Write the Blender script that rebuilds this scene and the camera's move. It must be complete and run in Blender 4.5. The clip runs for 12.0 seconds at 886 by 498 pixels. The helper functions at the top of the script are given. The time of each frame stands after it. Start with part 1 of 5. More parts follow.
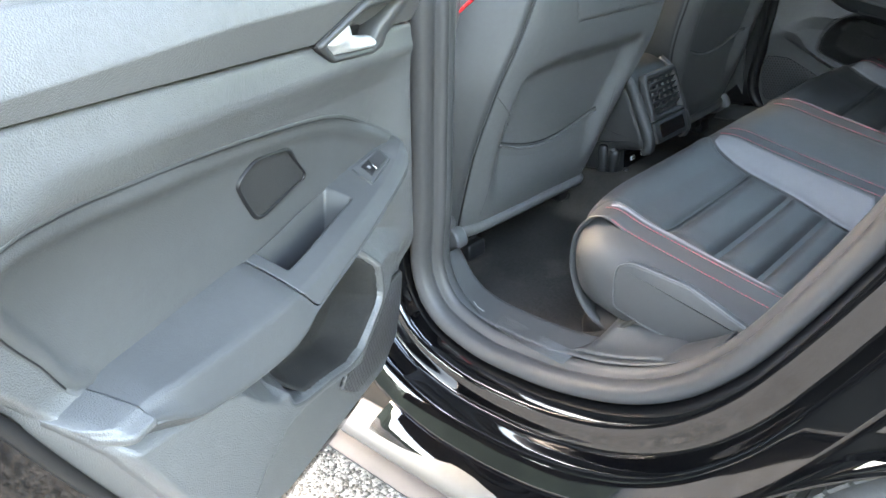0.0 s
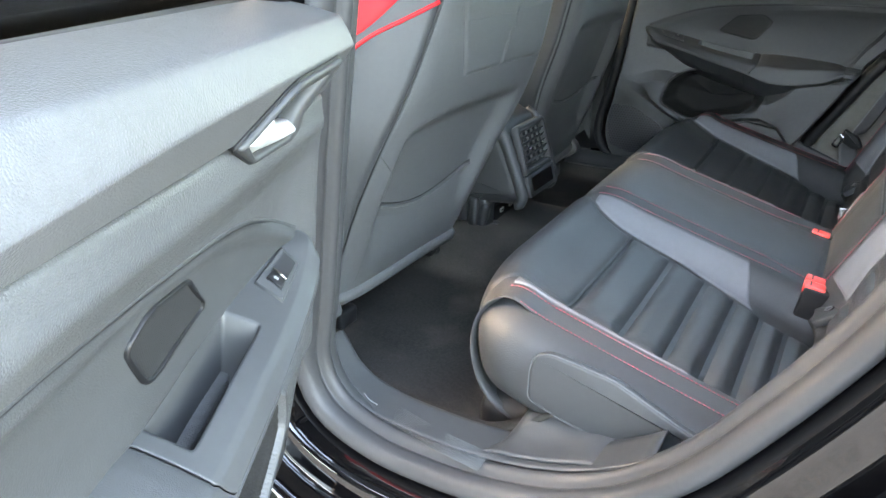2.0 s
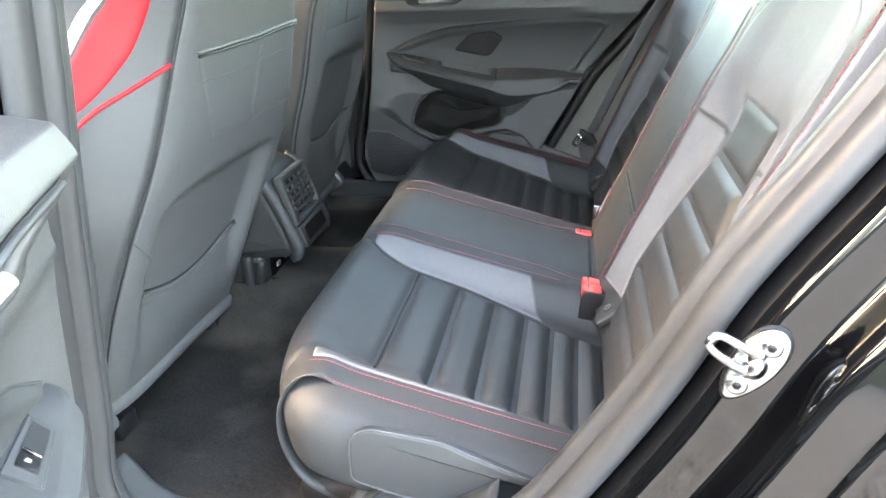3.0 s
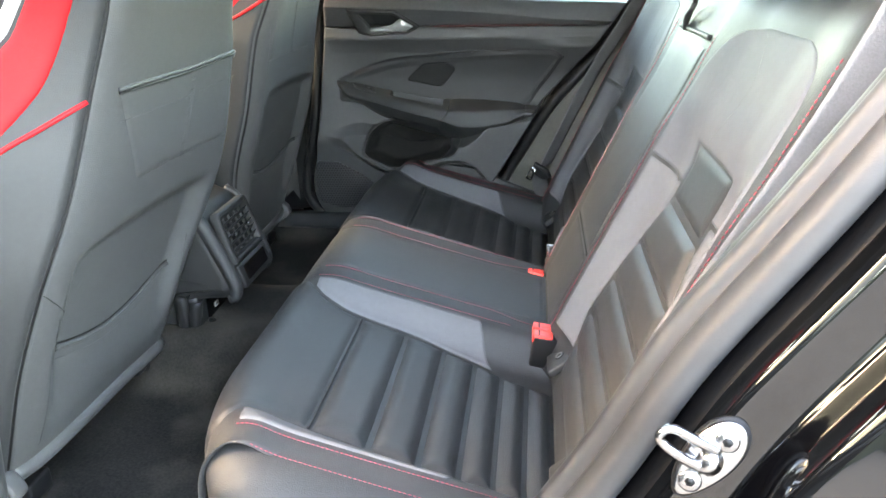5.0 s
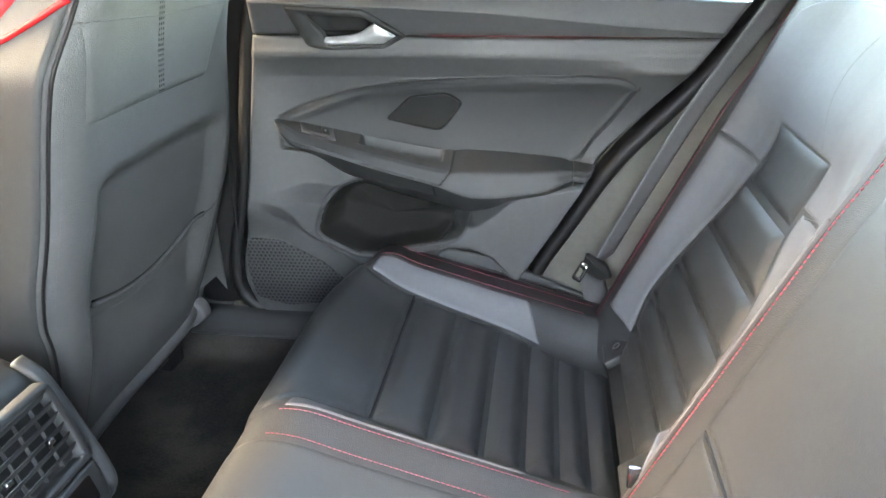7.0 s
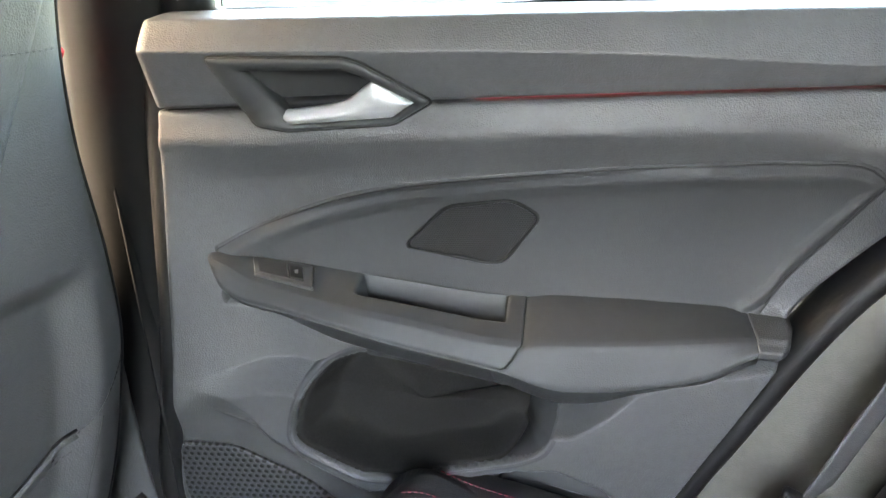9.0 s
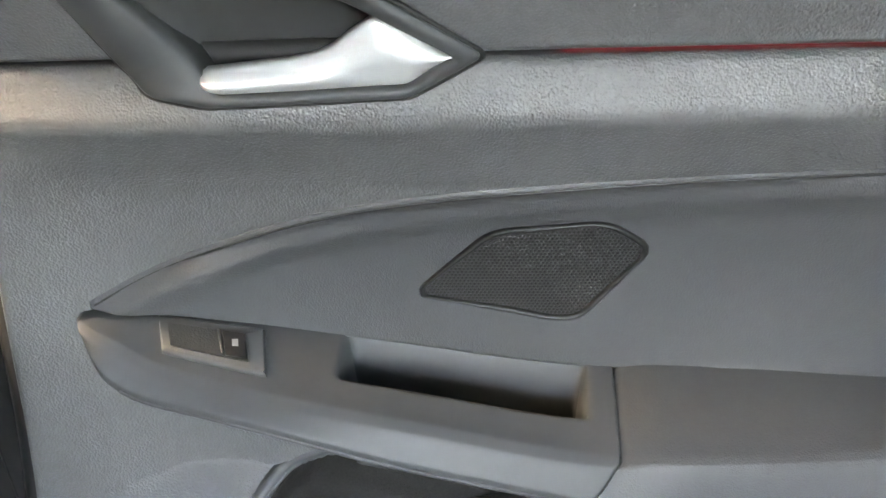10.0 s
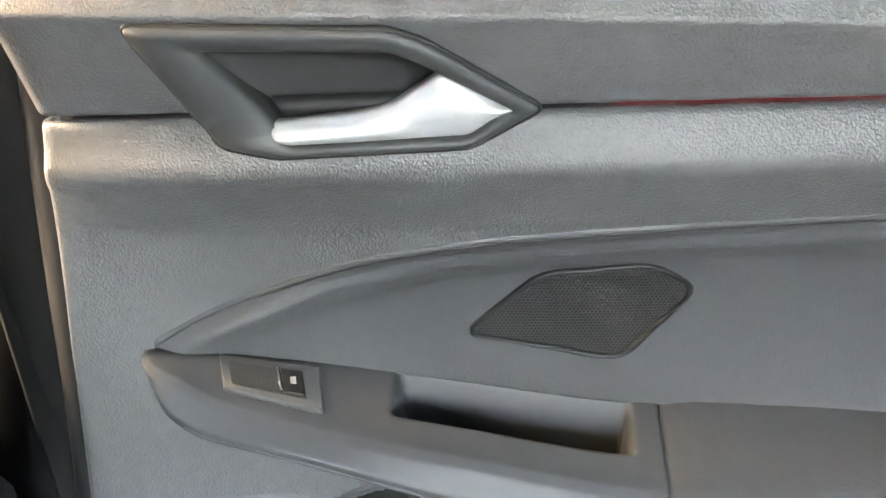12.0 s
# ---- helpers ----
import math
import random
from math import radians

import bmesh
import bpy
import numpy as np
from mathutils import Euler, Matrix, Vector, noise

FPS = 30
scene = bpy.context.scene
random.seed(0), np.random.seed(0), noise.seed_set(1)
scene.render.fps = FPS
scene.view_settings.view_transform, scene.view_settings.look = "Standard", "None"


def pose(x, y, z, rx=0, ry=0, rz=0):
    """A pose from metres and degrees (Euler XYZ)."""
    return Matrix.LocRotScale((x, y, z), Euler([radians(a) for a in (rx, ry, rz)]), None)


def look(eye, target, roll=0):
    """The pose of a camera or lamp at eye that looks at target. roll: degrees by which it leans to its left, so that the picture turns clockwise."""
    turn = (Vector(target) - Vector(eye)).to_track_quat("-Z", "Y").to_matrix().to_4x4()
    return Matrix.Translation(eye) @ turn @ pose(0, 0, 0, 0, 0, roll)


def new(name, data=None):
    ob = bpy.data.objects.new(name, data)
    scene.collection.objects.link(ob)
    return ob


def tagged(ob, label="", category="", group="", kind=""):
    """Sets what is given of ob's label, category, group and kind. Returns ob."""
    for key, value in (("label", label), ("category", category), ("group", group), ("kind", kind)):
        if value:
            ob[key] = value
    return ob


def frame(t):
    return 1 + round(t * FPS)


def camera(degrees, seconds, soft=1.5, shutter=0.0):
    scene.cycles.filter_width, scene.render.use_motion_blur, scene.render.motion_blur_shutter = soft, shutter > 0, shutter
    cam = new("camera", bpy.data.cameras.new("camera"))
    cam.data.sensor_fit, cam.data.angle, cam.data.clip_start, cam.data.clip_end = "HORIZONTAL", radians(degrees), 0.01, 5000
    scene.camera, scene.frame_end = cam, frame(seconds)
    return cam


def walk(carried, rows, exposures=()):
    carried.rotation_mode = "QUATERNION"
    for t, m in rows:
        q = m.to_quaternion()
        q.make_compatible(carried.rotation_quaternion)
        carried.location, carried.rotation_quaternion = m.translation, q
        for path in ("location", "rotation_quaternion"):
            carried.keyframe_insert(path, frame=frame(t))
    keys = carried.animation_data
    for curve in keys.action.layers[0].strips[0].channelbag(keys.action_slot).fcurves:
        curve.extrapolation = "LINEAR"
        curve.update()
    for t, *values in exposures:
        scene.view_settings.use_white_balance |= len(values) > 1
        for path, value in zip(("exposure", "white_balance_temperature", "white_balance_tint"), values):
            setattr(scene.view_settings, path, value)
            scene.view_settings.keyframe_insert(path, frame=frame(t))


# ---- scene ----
cam = camera(62.6, 12.0, soft=1.6)
PATH = [
    (0, (0.562, -1.418, 0.981), (-0.74, -0.148, 0.148), -4.9),
    (0.5, (0.541, -1.427, 1.001), (-0.887, -0.294, 0.179), -3.1),
    (1, (0.518, -1.418, 1.014), (-1.004, -0.399, 0.21), -1.1),
    (1.5, (0.462, -1.406, 1.014), (-0.89, -0.176, 0.203), -1.2),
    (2, (0.385, -1.358, 1.012), (-0.528, 0.226, 0.202), 0.6),
    (2.5, (0.341, -1.306, 1.033), (-0.106, 0.469, 0.227), -1.4),
    (3, (0.343, -1.292, 1.045), (-0.002, 0.517, 0.264), -2.6),
    (3.5, (0.347, -1.29, 1.047), (0.08, 0.545, 0.299), -1.7),
    (3.7, (0.349, -1.289, 1.049), (0.096, 0.56, 0.33), -1.6),
    (5.3, (0.361, -1.165, 1.06), (0.121, 0.679, 0.323), -0.9),
    (5.5, (0.374, -1.063, 1.047), (0.1, 0.777, 0.314), -1.5),
    (6, (0.363, -0.807, 1.052), (-0.012, 1.011, 0.308), -1.5),
    (6.5, (0.302, -0.614, 1.046), (-0.052, 1.203, 0.289), -1.8),
    (6.7, (0.287, -0.558, 1.053), (0.014, 1.263, 0.274), -1.0),
    (8.3, (0.26, -0.196, 1.02), (0.015, 1.613, 0.203), 1.5),
    (8.5, (0.252, -0.134, 0.992), (-0.064, 1.679, 0.209), 0.5),
    (9, (0.189, 0.054, 0.997), (-0.193, 1.896, 0.319), -3.3),
    (9.5, (0.144, 0.21, 0.979), (-0.1, 2.006, 0.134), -2.3),
    (10, (0.081, 0.316, 0.973), (-0.117, 2.102, 0.095), -2.1),
    (10.5, (0.059, 0.338, 0.976), (-0.128, 2.14, 0.129), -1.7),
    (11, (0.054, 0.342, 0.972), (-0.148, 2.146, 0.133), -2.3),
    (11.5, (0.052, 0.335, 0.979), (-0.167, 2.142, 0.151), -2.5),
    (12, (0.06, 0.302, 0.985), (-0.165, 2.122, 0.187), -2.5),
]
EXPOSURES = [(0.0, 6.5, 9000, 12), (1.5, 6.5, 9000, 12), (2.5, 7.0, 9500, 14), (3.5, 7.1, 9700, 14), (5.0, 6.85, 9700, 14), (5.5, 6.8, 9600, 14), (6.5, 7.45, 9700, 15), (8.5, 8.2, 10000, 18), (9.0, 8.05, 10000, 18), (9.5, 8.3, 10000, 18), (12.0, 8.6, 10000, 18)]
walk(cam, [(t, look(eye, target, roll)) for t, eye, target, roll in PATH], EXPOSURES)

# ---- world and light ----
world = bpy.data.worlds.new("world")
scene.world = world
world.use_nodes = True
wn = world.node_tree.nodes
sky = wn.new("ShaderNodeTexSky")
sky.sky_type = "NISHITA"
sky.sun_disc = False
SUN_ELEVATION, SUN_AZIMUTH = 30.0, 189.0   # azimuth: degrees from +x, anticlockwise, towards the sun
sky.sun_elevation = radians(SUN_ELEVATION)
sky.sun_rotation = radians(90.0 - SUN_AZIMUTH)
sky.air_density, sky.dust_density, sky.ozone_density = 1.0, 1.3, 1.0
wn["Background"].inputs["Strength"].default_value = 0.15
world.node_tree.links.new(sky.outputs["Color"], wn["Background"].inputs["Color"])
sun_data = bpy.data.lights.new("sun", "SUN")
sun_data.energy, sun_data.angle, sun_data.color = 0.013, radians(10.0), (1.0, 0.93, 0.82)
sun = new("sun", sun_data)
_a, _e = radians(SUN_AZIMUTH), radians(SUN_ELEVATION)
sun.matrix_world = look((math.cos(_a) * math.cos(_e) * 20, math.sin(_a) * math.cos(_e) * 20, math.sin(_e) * 20), (0, 0, 0))


# ---- materials ----
def material(name, color, rough=0.5, metal=0.0, vary=0.12, scale=60.0, bump=0.0, bump_scale=900.0, bump_kind="noise",
             coat=0.0, spec=0.5, sheen=0.0, stain=0.0):
    """A principled material with colour varied at two scales and a fine relief; scales are waves per metre."""
    m = bpy.data.materials.new(name)
    m.use_nodes = True
    nt = m.node_tree
    p = nt.nodes["Principled BSDF"]
    p.inputs["Metallic"].default_value = metal
    p.inputs["Coat Weight"].default_value = coat
    p.inputs["Coat Roughness"].default_value = 0.03
    p.inputs["Specular IOR Level"].default_value = spec
    p.inputs["Sheen Weight"].default_value = sheen
    co = nt.nodes.new("ShaderNodeTexCoord")
    big = nt.nodes.new("ShaderNodeTexNoise")
    big.inputs["Scale"].default_value = scale * 0.15
    big.inputs["Detail"].default_value = 4
    fine = nt.nodes.new("ShaderNodeTexNoise")
    fine.inputs["Scale"].default_value = scale * 4
    fine.inputs["Detail"].default_value = 5
    nt.links.new(co.outputs["Object"], big.inputs["Vector"])
    nt.links.new(co.outputs["Object"], fine.inputs["Vector"])
    add = nt.nodes.new("ShaderNodeMath")
    add.operation = "ADD"
    nt.links.new(big.outputs["Fac"], add.inputs[0])
    nt.links.new(fine.outputs["Fac"], add.inputs[1])
    ramp = nt.nodes.new("ShaderNodeMapRange")
    ramp.inputs["From Min"].default_value, ramp.inputs["From Max"].default_value = 0.7, 1.3
    ramp.inputs["To Min"].default_value, ramp.inputs["To Max"].default_value = 1 - vary, 1 + vary
    nt.links.new(add.outputs[0], ramp.inputs["Value"])
    mul = nt.nodes.new("ShaderNodeVectorMath")
    mul.operation = "SCALE"
    mul.inputs[0].default_value = color[:3]
    nt.links.new(ramp.outputs[0], mul.inputs["Scale"])
    last = mul.outputs[0]
    if stain:
        dust = nt.nodes.new("ShaderNodeTexNoise")
        dust.inputs["Scale"].default_value, dust.inputs["Detail"].default_value = 7.0, 8
        dr = nt.nodes.new("ShaderNodeMapRange")
        dr.inputs["From Min"].default_value, dr.inputs["From Max"].default_value = 0.5, 0.75
        dr.inputs["To Min"].default_value, dr.inputs["To Max"].default_value = 0.0, stain
        nt.links.new(co.outputs["Object"], dust.inputs["Vector"])
        nt.links.new(dust.outputs["Fac"], dr.inputs["Value"])
        mx = nt.nodes.new("ShaderNodeMix")
        mx.data_type = "RGBA"
        nt.links.new(dr.outputs[0], mx.inputs["Factor"])
        nt.links.new(last, mx.inputs["A"])
        mx.inputs["B"].default_value = (0.22, 0.19, 0.15, 1)
        last = mx.outputs["Result"]
    nt.links.new(last, p.inputs["Base Color"])
    rr = nt.nodes.new("ShaderNodeMapRange")
    rr.inputs["From Min"].default_value, rr.inputs["From Max"].default_value = 0.3, 0.7
    rr.inputs["To Min"].default_value, rr.inputs["To Max"].default_value = max(rough * 0.86, 0.01), min(rough * 1.14, 1)
    nt.links.new(big.outputs["Fac"], rr.inputs["Value"])
    nt.links.new(rr.outputs[0], p.inputs["Roughness"])
    if bump:
        if bump_kind == "noise":
            tex = nt.nodes.new("ShaderNodeTexNoise")
            tex.inputs["Detail"].default_value = 3
            out = tex.outputs["Fac"]
        else:
            tex = nt.nodes.new("ShaderNodeTexVoronoi")
            tex.feature = "SMOOTH_F1" if bump_kind == "pebble" else "F1"
            out = tex.outputs["Distance"]
        tex.inputs["Scale"].default_value = bump_scale
        nt.links.new(co.outputs["Object"], tex.inputs["Vector"])
        b = nt.nodes.new("ShaderNodeBump")
        b.inputs["Strength"].default_value = min(bump, 1.0)
        b.inputs["Distance"].default_value = 0.0008
        nt.links.new(out, b.inputs["Height"])
        nt.links.new(b.outputs[0], p.inputs["Normal"])
    return m


def perforated(name, color, hole, pitch, radius, plane=(0, 2), rough=0.45):
    """A plate with round holes on a staggered grid, by object coordinates on the given two axes."""
    m = bpy.data.materials.new(name)
    m.use_nodes = True
    nt = m.node_tree
    p = nt.nodes["Principled BSDF"]
    p.inputs["Roughness"].default_value = rough
    p.inputs["Specular IOR Level"].default_value = 0.2
    co = nt.nodes.new("ShaderNodeTexCoord")
    sep = nt.nodes.new("ShaderNodeSeparateXYZ")
    nt.links.new(co.outputs["Object"], sep.inputs[0])

    def mth(op, a, b=None):
        n = nt.nodes.new("ShaderNodeMath")
        n.operation = op
        for k, v in enumerate((a, b)):
            if v is None:
                continue
            if isinstance(v, (int, float)):
                n.inputs[k].default_value = v
            else:
                nt.links.new(v, n.inputs[k])
        return n.outputs[0]

    u = mth("DIVIDE", sep.outputs[plane[0]], pitch)
    v = mth("DIVIDE", sep.outputs[plane[1]], pitch * 0.866)
    row = mth("FLOOR", v)
    shift = mth("MULTIPLY", mth("MODULO", mth("ABSOLUTE", row), 2.0), 0.5)
    fu = mth("SUBTRACT", mth("FRACT", mth("ADD", u, shift)), 0.5)
    fv = mth("MULTIPLY", mth("SUBTRACT", mth("FRACT", v), 0.5), 0.866)
    d = mth("SQRT", mth("ADD", mth("MULTIPLY", fu, fu), mth("MULTIPLY", fv, fv)))
    edge = nt.nodes.new("ShaderNodeMapRange")
    edge.inputs["From Min"].default_value, edge.inputs["From Max"].default_value = radius - 0.06, radius + 0.06
    nt.links.new(d, edge.inputs["Value"])
    mx = nt.nodes.new("ShaderNodeMix")
    mx.data_type = "RGBA"
    nt.links.new(edge.outputs[0], mx.inputs["Factor"])
    mx.inputs["A"].default_value, mx.inputs["B"].default_value = (*hole, 1), (*color, 1)
    nt.links.new(mx.outputs["Result"], p.inputs["Base Color"])
    b = nt.nodes.new("ShaderNodeBump")
    b.inputs["Strength"].default_value, b.inputs["Distance"].default_value = 0.8, 0.0006
    nt.links.new(edge.outputs[0], b.inputs["Height"])
    nt.links.new(b.outputs[0], p.inputs["Normal"])
    return m


def glass(name, tint):
    m = bpy.data.materials.new(name)
    m.use_nodes = True
    nt = m.node_tree
    nt.nodes.remove(nt.nodes["Principled BSDF"])
    gl, tr, mix, fr = (nt.nodes.new(k) for k in ("ShaderNodeBsdfGlossy", "ShaderNodeBsdfTransparent", "ShaderNodeMixShader", "ShaderNodeFresnel"))
    gl.inputs["Roughness"].default_value = 0.01
    tr.inputs["Color"].default_value = (*tint, 1)
    nt.links.new(fr.outputs[0], mix.inputs[0])
    nt.links.new(tr.outputs[0], mix.inputs[1])
    nt.links.new(gl.outputs[0], mix.inputs[2])
    nt.links.new(mix.outputs[0], nt.nodes["Material Output"].inputs["Surface"])
    return m


LEATHER = material("black leather", (0.022, 0.023, 0.024), 0.54, spec=0.30, vary=0.10, scale=40, bump=0.4, bump_scale=850, bump_kind="pebble")
SEAT_BACK = material("dark grey seat back cover", (0.054, 0.055, 0.0555), 0.52, spec=0.32, vary=0.10, scale=35, bump=0.35, bump_scale=850, bump_kind="pebble")
LEATHER_PLAIN = material("smooth black leatherette", (0.025, 0.026, 0.027), 0.54, spec=0.30, vary=0.08, scale=30, bump=0.25, bump_scale=1100, bump_kind="pebble")
GREY_LEATHER = material("light grey leather", (0.086, 0.088, 0.094), 0.68, spec=0.16, vary=0.05, scale=30, bump=0.12, bump_scale=1000, bump_kind="pebble")
RED_LEATHER = material("red leather", (0.42, 0.006, 0.010), 0.55, spec=0.22, vary=0.06, scale=30, bump=0.12, bump_scale=1000, bump_kind="pebble")
WHITE_LEATHER = material("white leather", (0.42, 0.42, 0.41), 0.5, vary=0.04, scale=30, bump=0.1, bump_scale=1000, bump_kind="pebble")
GRAIN = material("grained dark plastic", (0.038, 0.039, 0.040), 0.47, spec=0.36, vary=0.12, scale=35, bump=0.55, bump_scale=900, bump_kind="pebble")
SOFT = material("soft-touch upper trim", (0.047, 0.048, 0.050), 0.48, spec=0.36, vary=0.12, scale=35, bump=0.5, bump_scale=900, bump_kind="pebble")
SKIRT = material("dull grey skirt plastic", (0.022, 0.022, 0.022), 0.6, vary=0.12, scale=30, bump=0.1, bump_scale=900, stain=0.06)
SATIN = material("satin dark plastic", (0.025, 0.026, 0.027), 0.54, spec=0.26, vary=0.08, scale=30, bump=0.08, bump_scale=1500)
CONSOLE = material("dark console plastic", (0.013, 0.0135, 0.014), 0.48, spec=0.28, vary=0.10, scale=30, bump=0.3, bump_scale=1100, bump_kind="pebble")
# grey trim, its colour lightened and warmed for the sunlight falling on it
QUARTER = material("grey pillar plastic with sun warmth", (0.070, 0.067, 0.058), 0.6, spec=0.25, vary=0.12, scale=25, bump=0.35, bump_scale=900, bump_kind="pebble")
GREY_TRIM = material("grey plastic trim", (0.055, 0.055, 0.055), 0.5, vary=0.07, scale=30, bump=0.1, bump_scale=1200)
BLACK_PLASTIC = material("matt black plastic", (0.006, 0.006, 0.0065), 0.5, spec=0.2, vary=0.1, scale=40, bump=0.15, bump_scale=900)
GLOSS_BLACK = material("gloss black plastic", (0.002, 0.002, 0.0024), 0.08, vary=0.05)
RUBBER = material("black rubber", (0.020, 0.020, 0.021), 0.55, spec=0.3, vary=0.15, scale=40, bump=0.12, bump_scale=700)
PAINT = material("black car paint", (0.0009, 0.0009, 0.0011), 0.04, spec=0.6, vary=0.1, scale=20, stain=0.006)
CARPET = material("dark carpet", (0.0125, 0.0115, 0.0105), 0.95, vary=0.8, scale=60, bump=1.0, bump_scale=420, spec=0.2, stain=0.16)
LINING = material("flocked pocket lining", (0.006, 0.0058, 0.0056), 0.95, vary=0.9, scale=160, bump=1.0, bump_scale=900, spec=0.2)
CHROME = material("polished steel", (0.30, 0.30, 0.305), 0.22, metal=1.0, vary=0.05)
SILVER = material("satin silver", (0.43, 0.435, 0.44), 0.40, metal=0.5, vary=0.03, bump=0.05, bump_scale=2000)
RED_PLASTIC = material("red plastic", (0.70, 0.03, 0.02), 0.35, vary=0.04)
RED_THREAD = material("red thread", (0.22, 0.016, 0.032), 0.7, vary=0.2, scale=200)
GREY_THREAD = material("grey thread", (0.055, 0.055, 0.058), 0.7, vary=0.2, scale=200)
WEBBING = material("belt webbing", (0.055, 0.055, 0.057), 0.6, vary=0.2, scale=120, bump=0.6, bump_scale=500)
HEADLINER = material("headliner cloth", (0.20, 0.20, 0.196), 0.9, vary=0.08, scale=80, bump=0.4, bump_scale=800)
WHITE_PRINT = material("white print", (0.14, 0.14, 0.14), 0.5, vary=0.03)
TYRE = material("tyre rubber", (0.014, 0.014, 0.014), 0.75, vary=0.25, scale=60, bump=0.3, bump_scale=400, stain=0.05)
ALLOY = material("alloy", (0.3, 0.3, 0.31), 0.35, metal=0.9, vary=0.1)
GRILLE = perforated("perforated grille", (0.019, 0.019, 0.0195), (0.002, 0.002, 0.002), 0.0022, 0.31)
GRILLE_OPEN = perforated("speaker net", (0.034, 0.034, 0.036), (0.003, 0.003, 0.003), 0.0075, 0.33)
def stony(name):
    """Worn asphalt: stones of mixed grey in a dark binder."""
    m = material(name, (0.03, 0.03, 0.03), 0.9, vary=0.3, scale=30, spec=0.2)
    nt = m.node_tree
    p = nt.nodes["Principled BSDF"]
    co, vo, ramp, b = (nt.nodes.new(k) for k in ("ShaderNodeTexCoord", "ShaderNodeTexVoronoi", "ShaderNodeValToRGB", "ShaderNodeBump"))
    vo.inputs["Scale"].default_value = 150
    sep = nt.nodes.new("ShaderNodeSeparateColor")
    nt.links.new(co.outputs["Object"], vo.inputs["Vector"])
    nt.links.new(vo.outputs["Color"], sep.inputs[0])
    nt.links.new(sep.outputs[0], ramp.inputs[0])
    e = ramp.color_ramp.elements
    e[0].position, e[0].color = 0.15, (0.022, 0.021, 0.019, 1)
    e[1].position, e[1].color = 0.95, (0.15, 0.143, 0.130, 1)
    nt.links.new(ramp.outputs[0], p.inputs["Base Color"])
    b.inputs["Strength"].default_value, b.inputs["Distance"].default_value = 1.0, 0.004
    b.invert = True
    nt.links.new(vo.outputs["Distance"], b.inputs["Height"])
    nt.links.new(b.outputs[0], p.inputs["Normal"])
    return m


ASPHALT = stony("asphalt with pale stones")
GLASS_DARK = glass("privacy glass", (0.26, 0.28, 0.28))
GLASS_REAR = glass("rear window glass", (0.50, 0.54, 0.54))
GLASS_FRONT = glass("front side glass", (0.74, 0.77, 0.76))
GLASS_SIDE = glass("tinted side glass", (0.58, 0.64, 0.64))
GLASS_CLEAR = glass("clear glass", (0.74, 0.77, 0.76))
AMBIENT = material("red light strip", (0.5, 0.10, 0.12), 0.3, vary=0.02)
AMBIENT.node_tree.nodes["Principled BSDF"].inputs["Emission Color"].default_value = (1.0, 0.10, 0.16, 1)
AMBIENT.node_tree.nodes["Principled BSDF"].inputs["Emission Strength"].default_value = 0.010
FOLIAGE = material("far foliage", (0.055, 0.062, 0.046), 0.9, vary=0.6, scale=6, bump=1.0, bump_scale=8)


# ---- mesh helpers ----
def hermite(points):
    """A smooth function through (x, y) points, without overshoot."""
    xs, ys = np.array([p[0] for p in points], float), np.array([p[1] for p in points], float)
    d = np.diff(ys) / np.diff(xs)
    m = np.zeros(len(xs))
    m[0], m[-1] = d[0], d[-1]
    for k in range(1, len(xs) - 1):
        m[k] = 0 if d[k - 1] * d[k] <= 0 else 2 * d[k - 1] * d[k] / (d[k - 1] + d[k])

    def at(x):
        x = min(max(x, xs[0]), xs[-1])
        k = int(min(max(np.searchsorted(xs, x) - 1, 0), len(xs) - 2))
        h = xs[k + 1] - xs[k]
        t = (x - xs[k]) / h
        return float((2 * t**3 - 3 * t**2 + 1) * ys[k] + (t**3 - 2 * t**2 + t) * h * m[k]
                     + (-2 * t**3 + 3 * t**2) * ys[k + 1] + (t**3 - t**2) * h * m[k + 1])

    return at


def curve(points, n, closed=False):
    """n points evenly along a Catmull-Rom curve through the points."""
    p = [np.array(q, float) for q in points]
    if closed:
        p = [p[-1]] + p + [p[0], p[1]]
    else:
        p = [2 * p[0] - p[1]] + p + [2 * p[-1] - p[-2]]
    fine = []
    for k in range(1, len(p) - 2):
        for t in np.linspace(0, 1, 16, endpoint=False):
            a, b, c, d = p[k - 1], p[k], p[k + 1], p[k + 2]
            fine.append(0.5 * (2 * b + (c - a) * t + (2 * a - 5 * b + 4 * c - d) * t * t + (3 * b - a - 3 * c + d) * t**3))
    fine.append(p[-2])
    fine = np.array(fine)
    s = np.r_[0, np.cumsum(np.linalg.norm(np.diff(fine, axis=0), axis=1))]
    want = np.linspace(0, s[-1], n, endpoint=not closed)
    return np.stack([np.interp(want, s, fine[:, k]) for k in range(fine.shape[1])], 1)


def rounded(points, r, n=5):
    """A polygon with its corners rounded by r."""
    p = [np.array(q, float) for q in points]
    out = []
    for k in range(len(p)):
        a, b, c = p[k - 1], p[k], p[(k + 1) % len(p)]
        ra = min(r, np.linalg.norm(a - b) * 0.45)
        rc = min(r, np.linalg.norm(c - b) * 0.45)
        s, e = b + (a - b) / np.linalg.norm(a - b) * ra, b + (c - b) / np.linalg.norm(c - b) * rc
        for t in np.linspace(0, 1, n):
            out.append((1 - t) ** 2 * s + 2 * t * (1 - t) * b + t * t * e)
    return out


